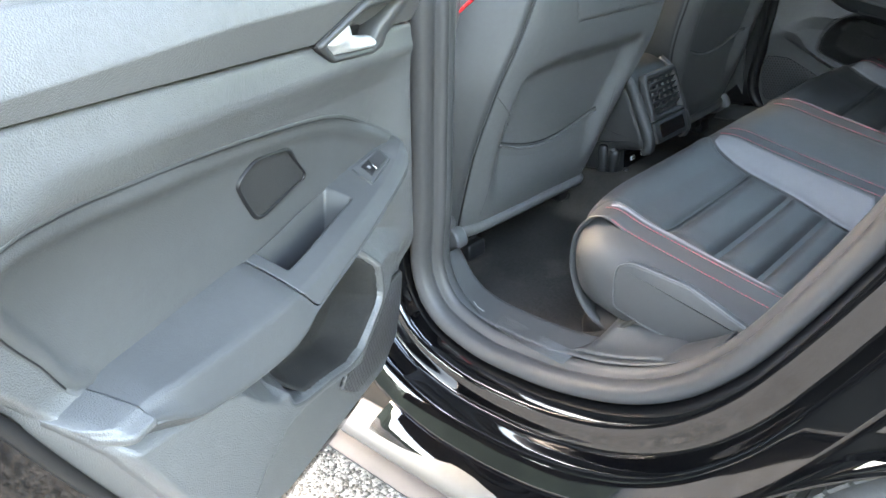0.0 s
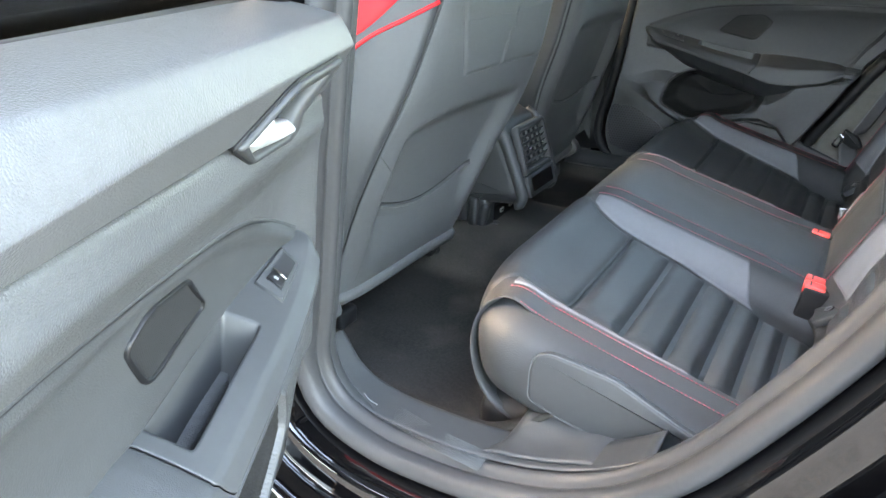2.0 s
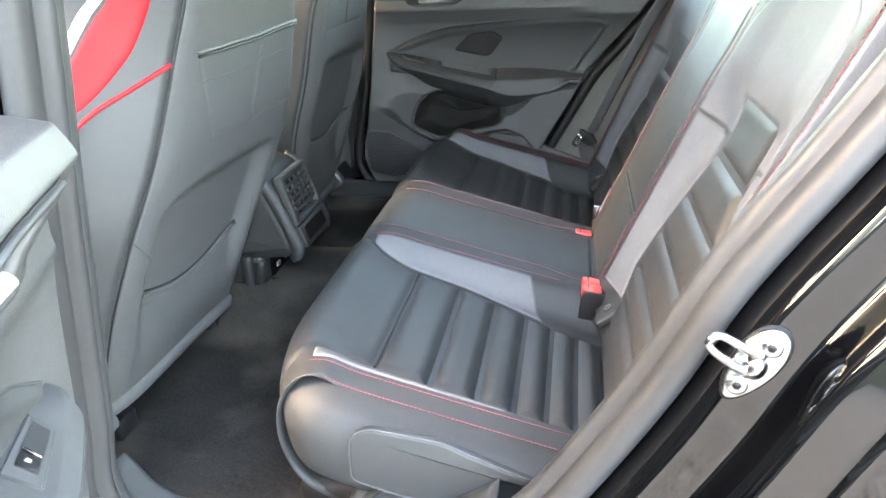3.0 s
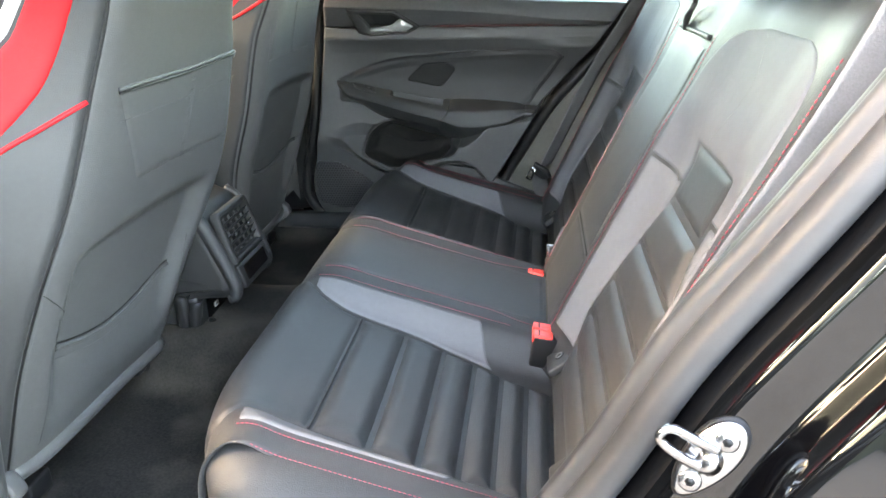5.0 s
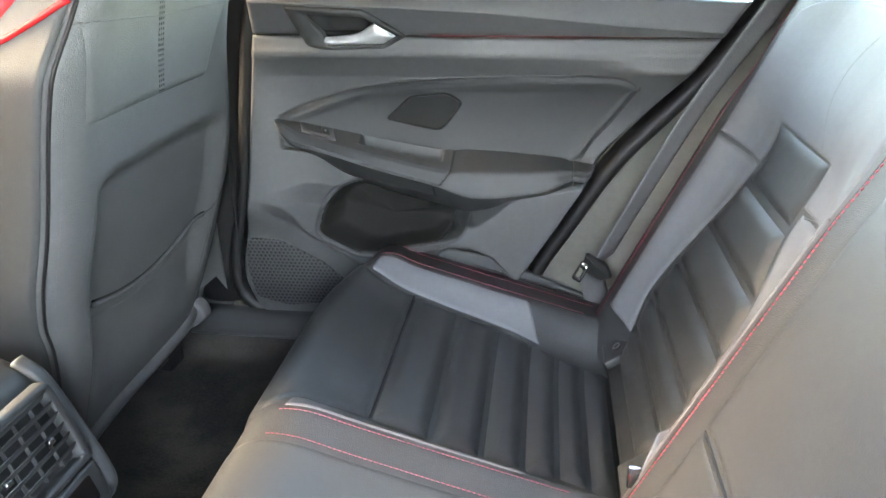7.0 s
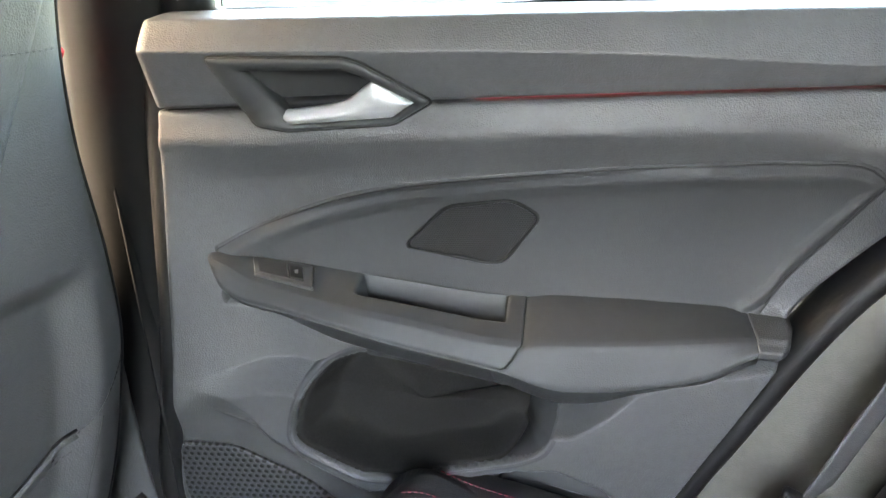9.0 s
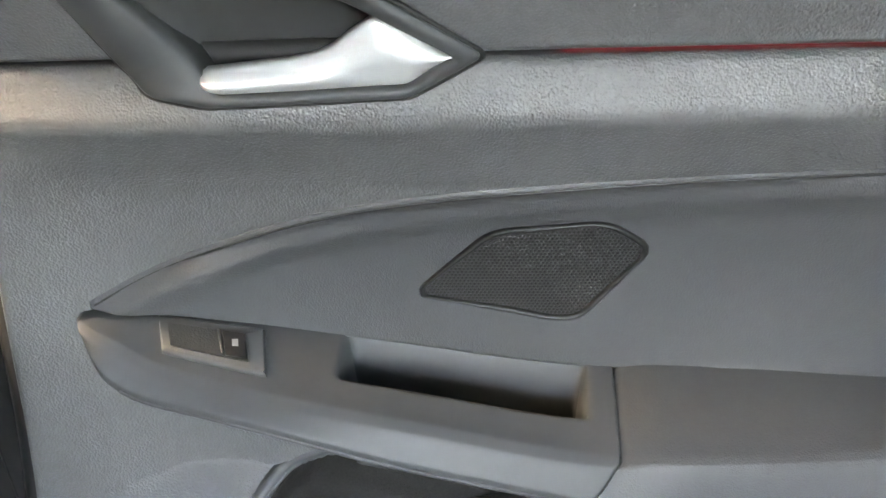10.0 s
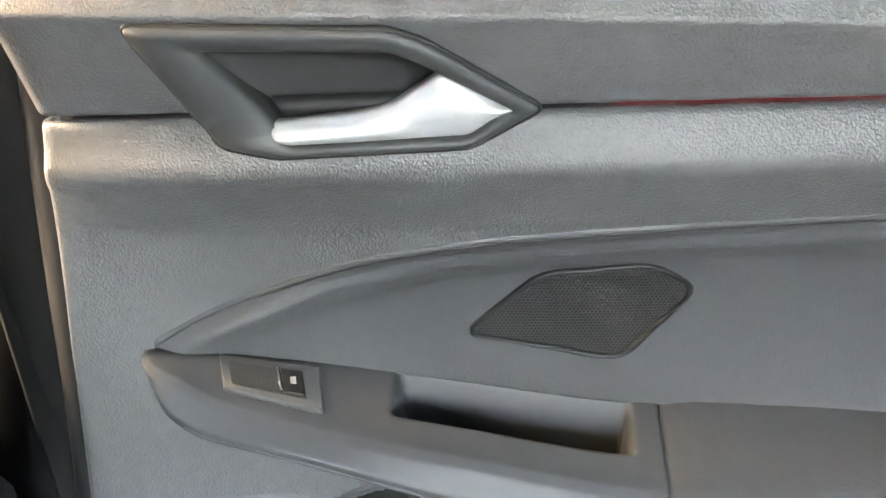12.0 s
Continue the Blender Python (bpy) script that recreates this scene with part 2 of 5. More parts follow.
def inside(poly, x, z):
    """Signed distance to a polygon, positive inside."""
    best, odd = 1e9, False
    n = len(poly)
    for k in range(n):
        (x0, z0), (x1, z1) = poly[k], poly[(k + 1) % n]
        dx, dz = x1 - x0, z1 - z0
        t = min(max(((x - x0) * dx + (z - z0) * dz) / (dx * dx + dz * dz), 0), 1)
        best = min(best, math.hypot(x0 + t * dx - x, z0 + t * dz - z))
        if (z0 > z) != (z1 > z) and x < x0 + (z - z0) / (z1 - z0) * dx:
            odd = not odd
    return best if odd else -best


def step(a, b, x):
    t = min(max((x - a) / (b - a), 0), 1)
    return t * t * (3 - 2 * t)


def part(name, bm, mat, parent=None, label="", smooth=True, thick=0.0):
    """One mesh object from a bmesh, under a thing or a part."""
    bmesh.ops.recalc_face_normals(bm, faces=bm.faces)
    me = bpy.data.meshes.new(name)
    bm.to_mesh(me)
    bm.free()
    me.materials.append(mat)
    if smooth:
        me.shade_smooth()
    ob = new(name, me)
    if parent is not None:
        ob.parent = parent
    if label:
        ob["label"] = label
    if thick:
        mod = ob.modifiers.new("thickness", "SOLIDIFY")
        mod.thickness, mod.offset = thick, 0.0
    return ob


def raw(verts, faces):
    me = bpy.data.meshes.new("raw")
    me.from_pydata([tuple(map(float, v)) for v in verts], [], faces)
    bm = bmesh.new()
    bm.from_mesh(me)
    bpy.data.meshes.remove(me)
    return bm


def sheet(fn, nu, nv, loop_u=False, loop_v=False):
    """A surface fn(u, v) on a grid, u and v from 0 to 1."""
    us = [k / (nu if loop_u else nu - 1) for k in range(nu)]
    vs = [k / (nv if loop_v else nv - 1) for k in range(nv)]
    verts = [fn(u, v) for u in us for v in vs]
    faces = []
    for a in range(nu if loop_u else nu - 1):
        for b in range(nv if loop_v else nv - 1):
            a2, b2 = (a + 1) % nu, (b + 1) % nv
            faces.append((a * nv + b, a2 * nv + b, a2 * nv + b2, a * nv + b2))
    return raw(verts, faces)


def tube(points, r, n=8, closed=False, cap=True):
    """A round bar along points; r may be a number or one number for each point."""
    p = np.array(points, float)
    m = len(p)
    rs = [r] * m if isinstance(r, (int, float)) else list(r)
    verts, faces = [], []
    up = None
    for k in range(m):
        a, b = (p[k - 1], p[(k + 1) % m]) if closed else (p[max(k - 1, 0)], p[min(k + 1, m - 1)])
        t = (b - a) / (np.linalg.norm(b - a) + 1e-12)
        if up is None:
            up = np.cross(t, (0, 0, 1.0) if abs(t[2]) < 0.9 else (1.0, 0, 0))
        up = up - t * (up @ t)
        up /= np.linalg.norm(up) + 1e-12
        side = np.cross(t, up)
        for j in range(n):
            w = 2 * math.pi * j / n
            verts.append(p[k] + rs[k] * (math.cos(w) * up + math.sin(w) * side))
    for k in range(m if closed else m - 1):
        for j in range(n):
            k2, j2 = (k + 1) % m, (j + 1) % n
            faces.append((k * n + j, k2 * n + j, k2 * n + j2, k * n + j2))
    if cap and not closed:
        faces.append(tuple(range(n))[::-1])
        faces.append(tuple((m - 1) * n + j for j in range(n)))
    return raw(verts, faces)


def slab(points, normal, depth, bevel=0.0, segments=2):
    """A plate: a flat outline in space, pushed by depth along normal, with bevelled edges."""
    n = Vector(normal).normalized()
    bm = bmesh.new()
    vs = [bm.verts.new(Vector(tuple(map(float, q)))) for q in points]
    f = bm.faces.new(vs)
    got = bmesh.ops.extrude_face_region(bm, geom=[f])
    for e in got["geom"]:
        if isinstance(e, bmesh.types.BMVert):
            e.co += n * depth
    bmesh.ops.recalc_face_normals(bm, faces=bm.faces)
    if bevel:
        sharp = [e for e in bm.edges if len(e.link_faces) == 2 and e.calc_face_angle(0) > 0.6 and
                 any(abs(fc.normal.dot(n)) > 0.7 for fc in e.link_faces)]
        bmesh.ops.bevel(bm, geom=sharp, offset=bevel, segments=segments, affect="EDGES", profile=0.5)
    return bm


def block(x0, x1, y0, y1, z0, z1, bevel=0.004, segments=2):
    bm = bmesh.new()
    bmesh.ops.create_cube(bm, size=1)
    for v in bm.verts:
        v.co = Vector(((x0 + x1) / 2 + v.co.x * (x1 - x0), (y0 + y1) / 2 + v.co.y * (y1 - y0), (z0 + z1) / 2 + v.co.z * (z1 - z0)))
    if bevel:
        bmesh.ops.bevel(bm, geom=bm.edges[:], offset=bevel, segments=segments, affect="EDGES", profile=0.5)
    return bm


def stitches(points, pitch, length, r, lift=(0, 0, 0), slant=0.0):
    """A row of short thread bars along points, joined."""
    p = np.array(points, float)
    s = np.r_[0, np.cumsum(np.linalg.norm(np.diff(p, axis=0), axis=1))]

    def at(d):
        return np.array([np.interp(d, s, p[:, k]) for k in range(3)])

    verts, faces = [], []
    d = 0.0
    while d + length < s[-1]:
        a, b = at(d) + lift, at(d + length) + lift
        t = b - a
        t /= np.linalg.norm(t) + 1e-9
        side = np.cross(t, (0.3, 0.1, 1.0))
        side /= np.linalg.norm(side) + 1e-9
        a, b = a - side * slant, b + side * slant
        up = np.cross(side, t)
        base = len(verts)
        for q, w in ((a, 0.5), (a + (b - a) * 0.5, 1.0), (b, 0.5)):
            for c, e in ((1, 0), (0, 1), (-1, 0), (0, -1)):
                verts.append(q + r * w * (c * side + e * up))
        for k in range(2):
            for j in range(4):
                faces.append((base + 4 * k + j, base + 4 * k + 4 + j, base + 4 * k + 4 + (j + 1) % 4, base + 4 * k + (j + 1) % 4))
        d += pitch
    return raw(verts, faces)


def thing(name, label, category, where=(0, 0, 0), group="", kind=""):
    ob = new(name)
    ob.matrix_basis = pose(*where) if len(where) == 6 else pose(*where[:3])
    return tagged(ob, label, category, group, kind)


def join(parts):
    out = bmesh.new()
    for b in parts:
        me = bpy.data.meshes.new("j")
        b.to_mesh(me)
        b.free()
        out.from_mesh(me)
        bpy.data.meshes.remove(me)
    return out


# ---- setting: ground, car body round the cabin ----
def ground():
    size, n = 120.0, 60
    bm = sheet(lambda u, v: ((u - 0.5) * 2 * size, (v - 0.5) * 2 * size, 0.0), n, n)
    ob = part("ground", bm, ASPHALT, smooth=False)
    tagged(ob, "pale grey asphalt with exposed stones", "ground", kind="structure")


OPENING = [(-0.06, 1.20), (-0.103, 0.936), (-0.122, 0.80), (-0.147, 0.60), (-0.160, 0.505), (-0.132, 0.442), (-0.06, 0.412), (0.02, 0.407),
           (0.095, 0.413), (0.179, 0.434), (0.251, 0.472), (0.312, 0.53), (0.361, 0.60), (0.420, 0.70), (0.470, 0.80), (0.545, 0.915),
           (0.625, 1.05), (0.66, 1.16), (0.62, 1.27), (0.48, 1.335), (0.25, 1.36), (0.02, 1.33)]


def contour(points, n=150):
    """Points and outward normals of a closed opening in the x-z plane."""
    c = curve(points, n, closed=True)
    t = np.roll(c, -1, 0) - np.roll(c, 1, 0)
    t /= np.linalg.norm(t, axis=1)[:, None]
    nrm = np.stack([-t[:, 1], t[:, 0]], 1)
    mid = c.mean(0)
    if ((c - mid) * nrm).sum() < 0:
        nrm = -nrm
    return c, nrm


def rim(points, profile, sign=-1.0, n=150):
    """A strip swept round an opening: profile of (outward offset, distance from the car's middle)."""
    c, nrm = contour(points, n)

    def fn(u, v):
        k = int(round(u * n)) % n
        f = v * (len(profile) - 1)
        j = min(int(f), len(profile) - 2)
        o, y = np.array(profile[j]) * (1 - f + j) + np.array(profile[j + 1]) * (f - j)
        q = c[k] + nrm[k] * o
        return q[0], sign * y, q[1]

    return sheet(fn, n, len(profile), loop_u=True)


def arc_profile(points, n):
    return [tuple(q) for q in curve(points, n)]


def backdrop():
    def ring(u, v):
        a = 2 * math.pi * u
        r = 34 + 5 * noise.noise((math.cos(a) * 3, math.sin(a) * 3, 0.0))
        h = 1.8 + 3.5 * step(0.2, 0.9, -math.sin(a)) + 9.0 * step(0.45, 0.8, -math.cos(a)) + 0.9 * noise.noise((math.cos(a) * 9, math.sin(a) * 9, 4.0)) + 0.7 * noise.noise((math.cos(a) * 40, math.sin(a) * 40, 2.0))
        return r * math.cos(a), r * math.sin(a), h * v
    ob = part("backdrop", sheet(ring, 260, 8, loop_u=True), FOLIAGE)
    tagged(ob, "distant dark green tree line", "trees", kind="structure")


def car_side():
    body = thing("car_body", "glossy black car body shell round the open doorway", "car body", kind="structure")
    # sill trim inside the seal, grained plastic
    part("sill_trim", rim(OPENING, arc_profile([(0.085, 0.672), (0.022, 0.692), (-0.004, 0.706), (-0.013, 0.720), (-0.012, 0.732)], 16)), SATIN, body,
         "dark grained plastic sill trim", thick=0.003)
    # rubber seal: soft lip and bulb
    part("door_seal", rim(OPENING, arc_profile([(0.004, 0.722), (-0.014, 0.728), (-0.017, 0.737), (-0.010, 0.744), (-0.006, 0.746), (-0.009, 0.752),
                                                (-0.006, 0.766), (0.006, 0.773), (0.013, 0.768), (0.014, 0.756)], 30)), RUBBER, body, "black rubber door seal", thick=0.002)
    # painted jamb: stepped channels out to the body side
    prof = [(0.004, 0.752), (0.012, 0.757), (0.016, 0.765), (0.019, 0.790), (0.022, 0.803), (0.026, 0.807), (0.052, 0.811), (0.056, 0.814),
            (0.058, 0.820), (0.062, 0.846), (0.065, 0.851), (0.070, 0.854), (0.094, 0.867)]
    part("door_jamb", rim(OPENING, arc_profile(prof, 46)), PAINT, body, "glossy black stepped door jamb", thick=0.002)
    part("jamb_bead", rim(OPENING, arc_profile([(0.0262, 0.799), (0.029, 0.8035), (0.0335, 0.8045)], 6)), RUBBER, body, thick=0.003)
    # outer skin: from the jamb to the sill bottom, wheel arch and rear body
    c, nrm = contour(OPENING, 150)
    wx, wz, wr = 0.690, 0.315, 0.338
    start = int(np.argmin(np.abs(c[:, 0] + 0.10) + np.abs(c[:, 1] - 0.425)))
    way = 1 if c[(start + 5) % 150][0] > c[start][0] else -1
    seq = []
    for k in range(90):
        j = (start + way * k) % 150
        if c[j][1] > 1.0:
            break
        seq.append(j)
    outer = [(-0.20, 0.235), (0.10, 0.235), (0.30, 0.235)]
    for w in np.linspace(192, 60, 12):
        outer.append((wx + wr * math.cos(radians(w)), wz + wr * math.sin(radians(w))))
    outer += [(1.05, 0.62), (1.30, 0.75), (1.32, 0.90), (1.25, 0.98)]
    oc = curve(outer, len(seq))

    def skin(u, v):
        k = min(int(round(u * (len(seq) - 1))), len(seq) - 1)
        a = c[seq[k]] + nrm[seq[k]] * 0.094
        q = a * (1 - v) + oc[k] * v
        bulge = 0.867 + 0.026 * math.sin(math.pi * min(v * 1.1, 1)) + 0.012 * step(0.9, 0.99, v) * (3 * step(8, 30, k) - 2)
        return q[0], -bulge, q[1]

    part("outer_panel", sheet(skin, len(seq), 34), PAINT, body, "glossy black quarter panel with wheel arch", thick=0.002)
    # crease line of the sill skirt and its grey lower cover
    part("side_skirt", sheet(lambda u, v: (-0.9 + 1.26 * u, -(0.866 + 0.034 * math.sin(v * 2.4)), 0.312 - 0.066 * v), 40, 16), SKIRT, body,
         "dull grey plastic side skirt", thick=0.003)
    part("sill_underside", sheet(lambda u, v: (-0.9 + 1.26 * u, -0.60 - 0.27 * (1 - v), 0.16 + 0.0 * v), 4, 4), BLACK_PLASTIC, body, thick=0.004)
    # wheel house lining
    part("wheel_liner", sheet(lambda u, v: (wx + (wr - 0.004) * math.cos(radians(200 - 220 * u)), -0.873 + 0.28 * v, wz + (wr - 0.004) * math.sin(radians(200 - 220 * u))), 30, 4),
         BLACK_PLASTIC, body, thick=0.003)
    # front part of the body side: lower front door skin and pillar foot
    part("front_door_skin", sheet(lambda u, v: (-1.10 + 0.85 * u, -(0.862 + 0.03 * math.sin(math.pi * v)), 0.32 + 0.62 * v), 12, 14), PAINT, body, thick=0.003)
    # roof, pillars, tail
    part("roof_skin", sheet(lambda u, v: (-0.75 + 1.85 * u, -0.60 + 1.20 * v, 1.445 - 0.16 * abs(u - 0.42) ** 2 * 2 - 0.05 * (2 * v - 1) ** 2), 16, 12), PAINT, body, thick=0.004)
    for s in (-1, 1):
        for pts, r in (([(-0.62, 0.585, 1.37), (-1.0, 0.66, 1.16), (-1.30, 0.72, 0.98)], 0.035), ([(-0.62, 0.59, 1.38), (0.2, 0.60, 1.40), (0.75, 0.57, 1.36)], 0.04),
                       ([(0.75, 0.57, 1.36), (1.0, 0.60, 1.2), (1.2, 0.66, 0.98)], 0.07)):
            part("pillar", tube(curve([(x, s * y, z) for x, y, z in pts], 14), r, 10), BLACK_PLASTIC, body)
    part("b_pillar", tube(curve([(-0.10, -0.62, 1.38), (-0.18, -0.70, 1.10), (-0.225, -0.755, 0.80), (-0.26, -0.765, 0.45)], 16), 0.052, 14), GRAIN, body, "dark plastic pillar cover")
    part("b_pillar", tube(curve([(-0.12, 0.60, 1.38), (-0.20, 0.672, 1.10), (-0.265, 0.715, 0.80), (-0.315, 0.725, 0.42)], 16), 0.06, 14), BLACK_PLASTIC, body, "dark plastic pillar cover")
    # windscreen and rear window, right-hand front window
    for name, pts, mat in (("windscreen", [(-1.28, -0.70, 0.98), (-1.28, 0.70, 0.98), (-0.62, 0.57, 1.38), (-0.62, -0.57, 1.38)], GLASS_CLEAR),
                           ("rear_window", [(1.22, 0.62, 0.99), (1.22, -0.62, 0.99), (0.92, -0.53, 1.37), (0.92, 0.53, 1.37)], GLASS_REAR),
                           ("front_side_window", [(-1.20, 0.735, 0.98), (-0.22, 0.735, 0.98), (-0.14, 0.60, 1.37), (-0.62, 0.60, 1.37)], GLASS_FRONT)):
        part(name, slab(pts, (0, 0.2, 1), 0.004), mat, body, smooth=False)
    # closed metal of the far side, nose and tail
    part("right_skin", sheet(lambda u, v: (-1.3 + 2.65 * u, 0.80 + 0.06 * math.sin(math.pi * v), 0.18 + 0.80 * v), 12, 10), PAINT, body, thick=0.004)
    part("tail_skin", sheet(lambda u, v: (1.32 + 0.04 * math.sin(math.pi * v), -0.84 + 1.68 * u, 0.2 + 0.80 * v), 10, 8), PAINT, body, thick=0.004)
    part("bonnet_skin", sheet(lambda u, v: (-2.3 + 1.05 * u, -0.80 + 1.60 * v, 0.72 + 0.26 * u), 10, 8), PAINT, body, thick=0.004)
    part("nose_skin", sheet(lambda u, v: (-2.32, -0.80 + 1.60 * u, 0.2 + 0.52 * v), 6, 6), PAINT, body, thick=0.004)
    part("underfloor", block(-2.3, 1.3, -0.80, 0.80, 0.16, 0.20, 0), BLACK_PLASTIC, body)
    # striker
    strike = thing("door_striker", "polished steel door striker bolted to the black jamb", "door striker")
    n = Vector((-0.20, -0.95, 0.20)).normalized()
    mid = Vector((0.476, -0.809, 0.754)) + n * 0.003
    along = Vector((0.55, 0.0, 0.84))
    along = (along - n * along.dot(n)).normalized()
    across = n.cross(along)
    ring = []
    for k in range(32):
        w = 2 * math.pi * k / 32
        ring.append(mid + along * (0.032 * math.cos(w)) + across * (0.0150 * math.sin(w) * (1.0 + 0.22 * math.cos(w))))
    part("plate", slab(ring, n, 0.005, 0.0018), CHROME, strike)
    part("backing", slab([mid - n * 0.003 + (q - mid) * 1.07 for q in ring], n, 0.004), BLACK_PLASTIC, strike)
    for s in (-1, 1):
        b = mid + along * (0.0185 * s) + n * 0.0045
        part("bolt", tube([b, b + n * 0.0016, b + n * 0.0026], [0.0078, 0.0076, 0.0062], 18), CHROME, strike)
        part("bolt_socket", tube([b + n * 0.0024, b + n * 0.0030], 0.0034, 6), BLACK_PLASTIC, strike)
    reach = Vector((-0.029, -0.006, 0.020))
    rise = n * 0.004
    way = [mid - along * 0.007 + rise, mid - along * 0.007 + rise + reach * 0.55, mid - along * 0.006 + reach, mid - along * 0.001 + reach * 1.13,
           mid + along * 0.006 + reach, mid + along * 0.008 + rise + reach * 0.55, mid + along * 0.009 + rise]
    part("loop", tube(curve([tuple(q) for q in way], 30), [0.0046 - 0.0014 * math.sin(math.pi * k / 29) for k in range(30)], 10), CHROME, strike)
    part("loop_foot", tube([mid + n * 0.003, mid + n * 0.006 + reach * 0.12], [0.0105, 0.0075], 16), CHROME, strike)
    # small bolt head and clips on the sill and jamb
    for x, y, z in ((0.094, -0.797, 0.381), (0.530, -0.852, 0.690)):
        plug = thing("body_plug", "small round black plug in the painted jamb", "body plug", (x, y, z), group="plugs in the jamb")
        part("cap", tube([(0, 0, -0.002), (0, -0.003, 0.004)], 0.006, 14), RUBBER, plug)


def cabin_lining():
    lining = thing("cabin_lining", "dark plastic and cloth lining of the cabin", "car interior", kind="structure")
    part("headliner", sheet(lambda u, v: (-0.62 + 1.55 * u, -0.56 + 1.12 * v, 1.395 - 0.10 * abs(u - 0.42) ** 2 * 2 - 0.03 * (2 * v - 1) ** 2), 12, 10), HEADLINER, lining, thick=0.004)
    # covers of the rear pillars
    edge = hermite([(0.93, 0.575), (1.05, 0.645), (1.16, 0.680), (1.27, 0.640), (1.34, 0.52), (1.40, 0.45)])
    for s in (-1, 1):
        part("pillar_cover", sheet(lambda u, v, s=s: (edge(0.93 + 0.45 * v) + (1.26 - 0.30 * v - edge(0.93 + 0.45 * v)) * u, s * (0.690 - 0.105 * v - 0.03 * u), 0.93 + 0.45 * v), 14, 18), HEADLINER, lining,
             "grey cloth pillar cover", thick=0.006)
    part("parcel_shelf", sheet(lambda u, v: (0.70 + 0.52 * u, -0.64 + 1.28 * v, 0.93 + 0.02 * u), 6, 6), CARPET, lining, thick=0.01)
    # rear quarter trim beside the right backrest, behind the door's rear edge
    def quarter(u, v):
        z = 0.36 + 0.62 * v
        x0 = DOOR_REAR(z) + 0.004
        x = x0 + (0.82 - x0) * u
        return x, 0.700 - 0.050 * step(0.0, 0.35, u) - 0.02 * u + 0.02 * (1 - v) * u, z
    part("quarter_trim", sheet(quarter, 26, 26), QUARTER, lining, "smooth dark quarter trim", thick=0.003)
    part("quarter_trim", sheet(lambda u, v: (0.46 + 0.40 * v + 0.35 * u, -0.690 + 0.02 * u, 0.60 + 0.38 * v), 10, 10), SATIN, lining, thick=0.003)
    # flat top of the left sill inside the seal
    part("sill_plate", sheet(lambda u, v: (-0.175 + 0.45 * u, -0.727 + 0.105 * v, SILL(-0.175 + 0.45 * u) - 0.002 * v - 0.085 * step(0.55, 1.0, v)), 40, 20), SATIN, lining,
         "dark grained sill plate", thick=0.003)
    # seal round the closed right door
    ring = [(DOOR_FRONT(z) - 0.012, z) for z in (0.98, 0.90, 0.80, 0.68, 0.58, 0.50)]
    ring += [(-0.248, 0.445), (-0.205, 0.412), (-0.10, 0.402), (0.10, 0.410)]
    ring += [(DOOR_REAR(z) + 0.010, z - 0.004) for z in (0.495, 0.56, 0.62, 0.685, 0.74, 0.80, 0.888)] + [(0.60, 1.00), (0.64, 1.15), (0.55, 1.30), (0.25, 1.37), (-0.05, 1.34), (-0.13, 1.15)]
    part("right_door_seal", rim(ring, arc_profile([(-0.004, 0.70), (-0.002, 0.665), (0.006, 0.655), (0.016, 0.657), (0.022, 0.668), (0.024, 0.70)], 14), 1.0), BLACK_PLASTIC, lining,
         "black rubber door seal", thick=0.002)
    part("right_sill_trim", sheet(lambda u, v: (-0.34 + 0.62 * u, 0.665 - 0.06 * v, 0.412 - 0.028 * step(0.25, 1, v)), 14, 12), SATIN, lining, "satin dark sill trim", thick=0.003)
    # dashboard with side vent, far in front
    part("dashboard", block(-1.35, -0.98, -0.68, 0.68, 0.62, 0.98, 0.05, 4), SATIN, lining)
    for k in range(4):
        part("vent_slat", block(-0.985, -0.965, -0.62, -0.50, 0.84 + 0.022 * k, 0.846 + 0.022 * k, 0.001), BLACK_PLASTIC, lining)
    # left front door trim, seen past the seat
    part("front_door_trim", sheet(lambda u, v: (-1.15 + 0.86 * u, -0.72 + 0.03 * math.sin(v * 5), 0.38 + 0.58 * v), 10, 12), GRAIN, lining, thick=0.01)
    part("front_door_trim", sheet(lambda u, v: (-1.15 + 0.86 * u, 0.69 - 0.03 * math.sin(v * 5), 0.38 + 0.58 * v), 10, 12), GRAIN, lining, thick=0.01)

    # carpet: footwells, tunnel, rise to the bench
    def floor(u, v):
        x, y = -1.0 + 1.22 * u, -0.66 + 1.32 * v
        tunnel = 0.085 * (1 - step(0.10, 0.19, abs(y)))
        rise = 0.10 * step(0.02, 0.20, x)
        edge = 0.045 * step(0.57, 0.64, abs(y))
        ripple = 0.0025 * noise.noise((x * 14, y * 14, 0.3))
        return x, y, 0.352 + max(tunnel, rise) + edge + ripple
    part("carpet", sheet(floor, 100, 90), CARPET, lining, "dusty dark grey carpet", thick=0.006)
    # rib field on the sill plate
    for k in range(13):
        y = -0.694 - 0.0028 * k
        part("sill_rib", tube([(-0.065 + 0.0012 * k, y, SILL(-0.065) + 0.0001), (0.01, y - 0.012, SILL(0.01) + 0.0001), (0.085, y - 0.024, SILL(0.085) + 0.0001)], 0.0007, 5), GRAIN, lining)
    # highlight on the sill, built as a thin white bar
    glint = thing("sill_glint", "thin white highlight line on the sill trim", "thread")
    part("glint_line", tube(curve([(-0.110, -0.706, 0.4405), (-0.098, -0.711, 0.4375), (-0.085, -0.7115, 0.4345)], 8), 0.0007, 6), WHITE_PRINT, glint)


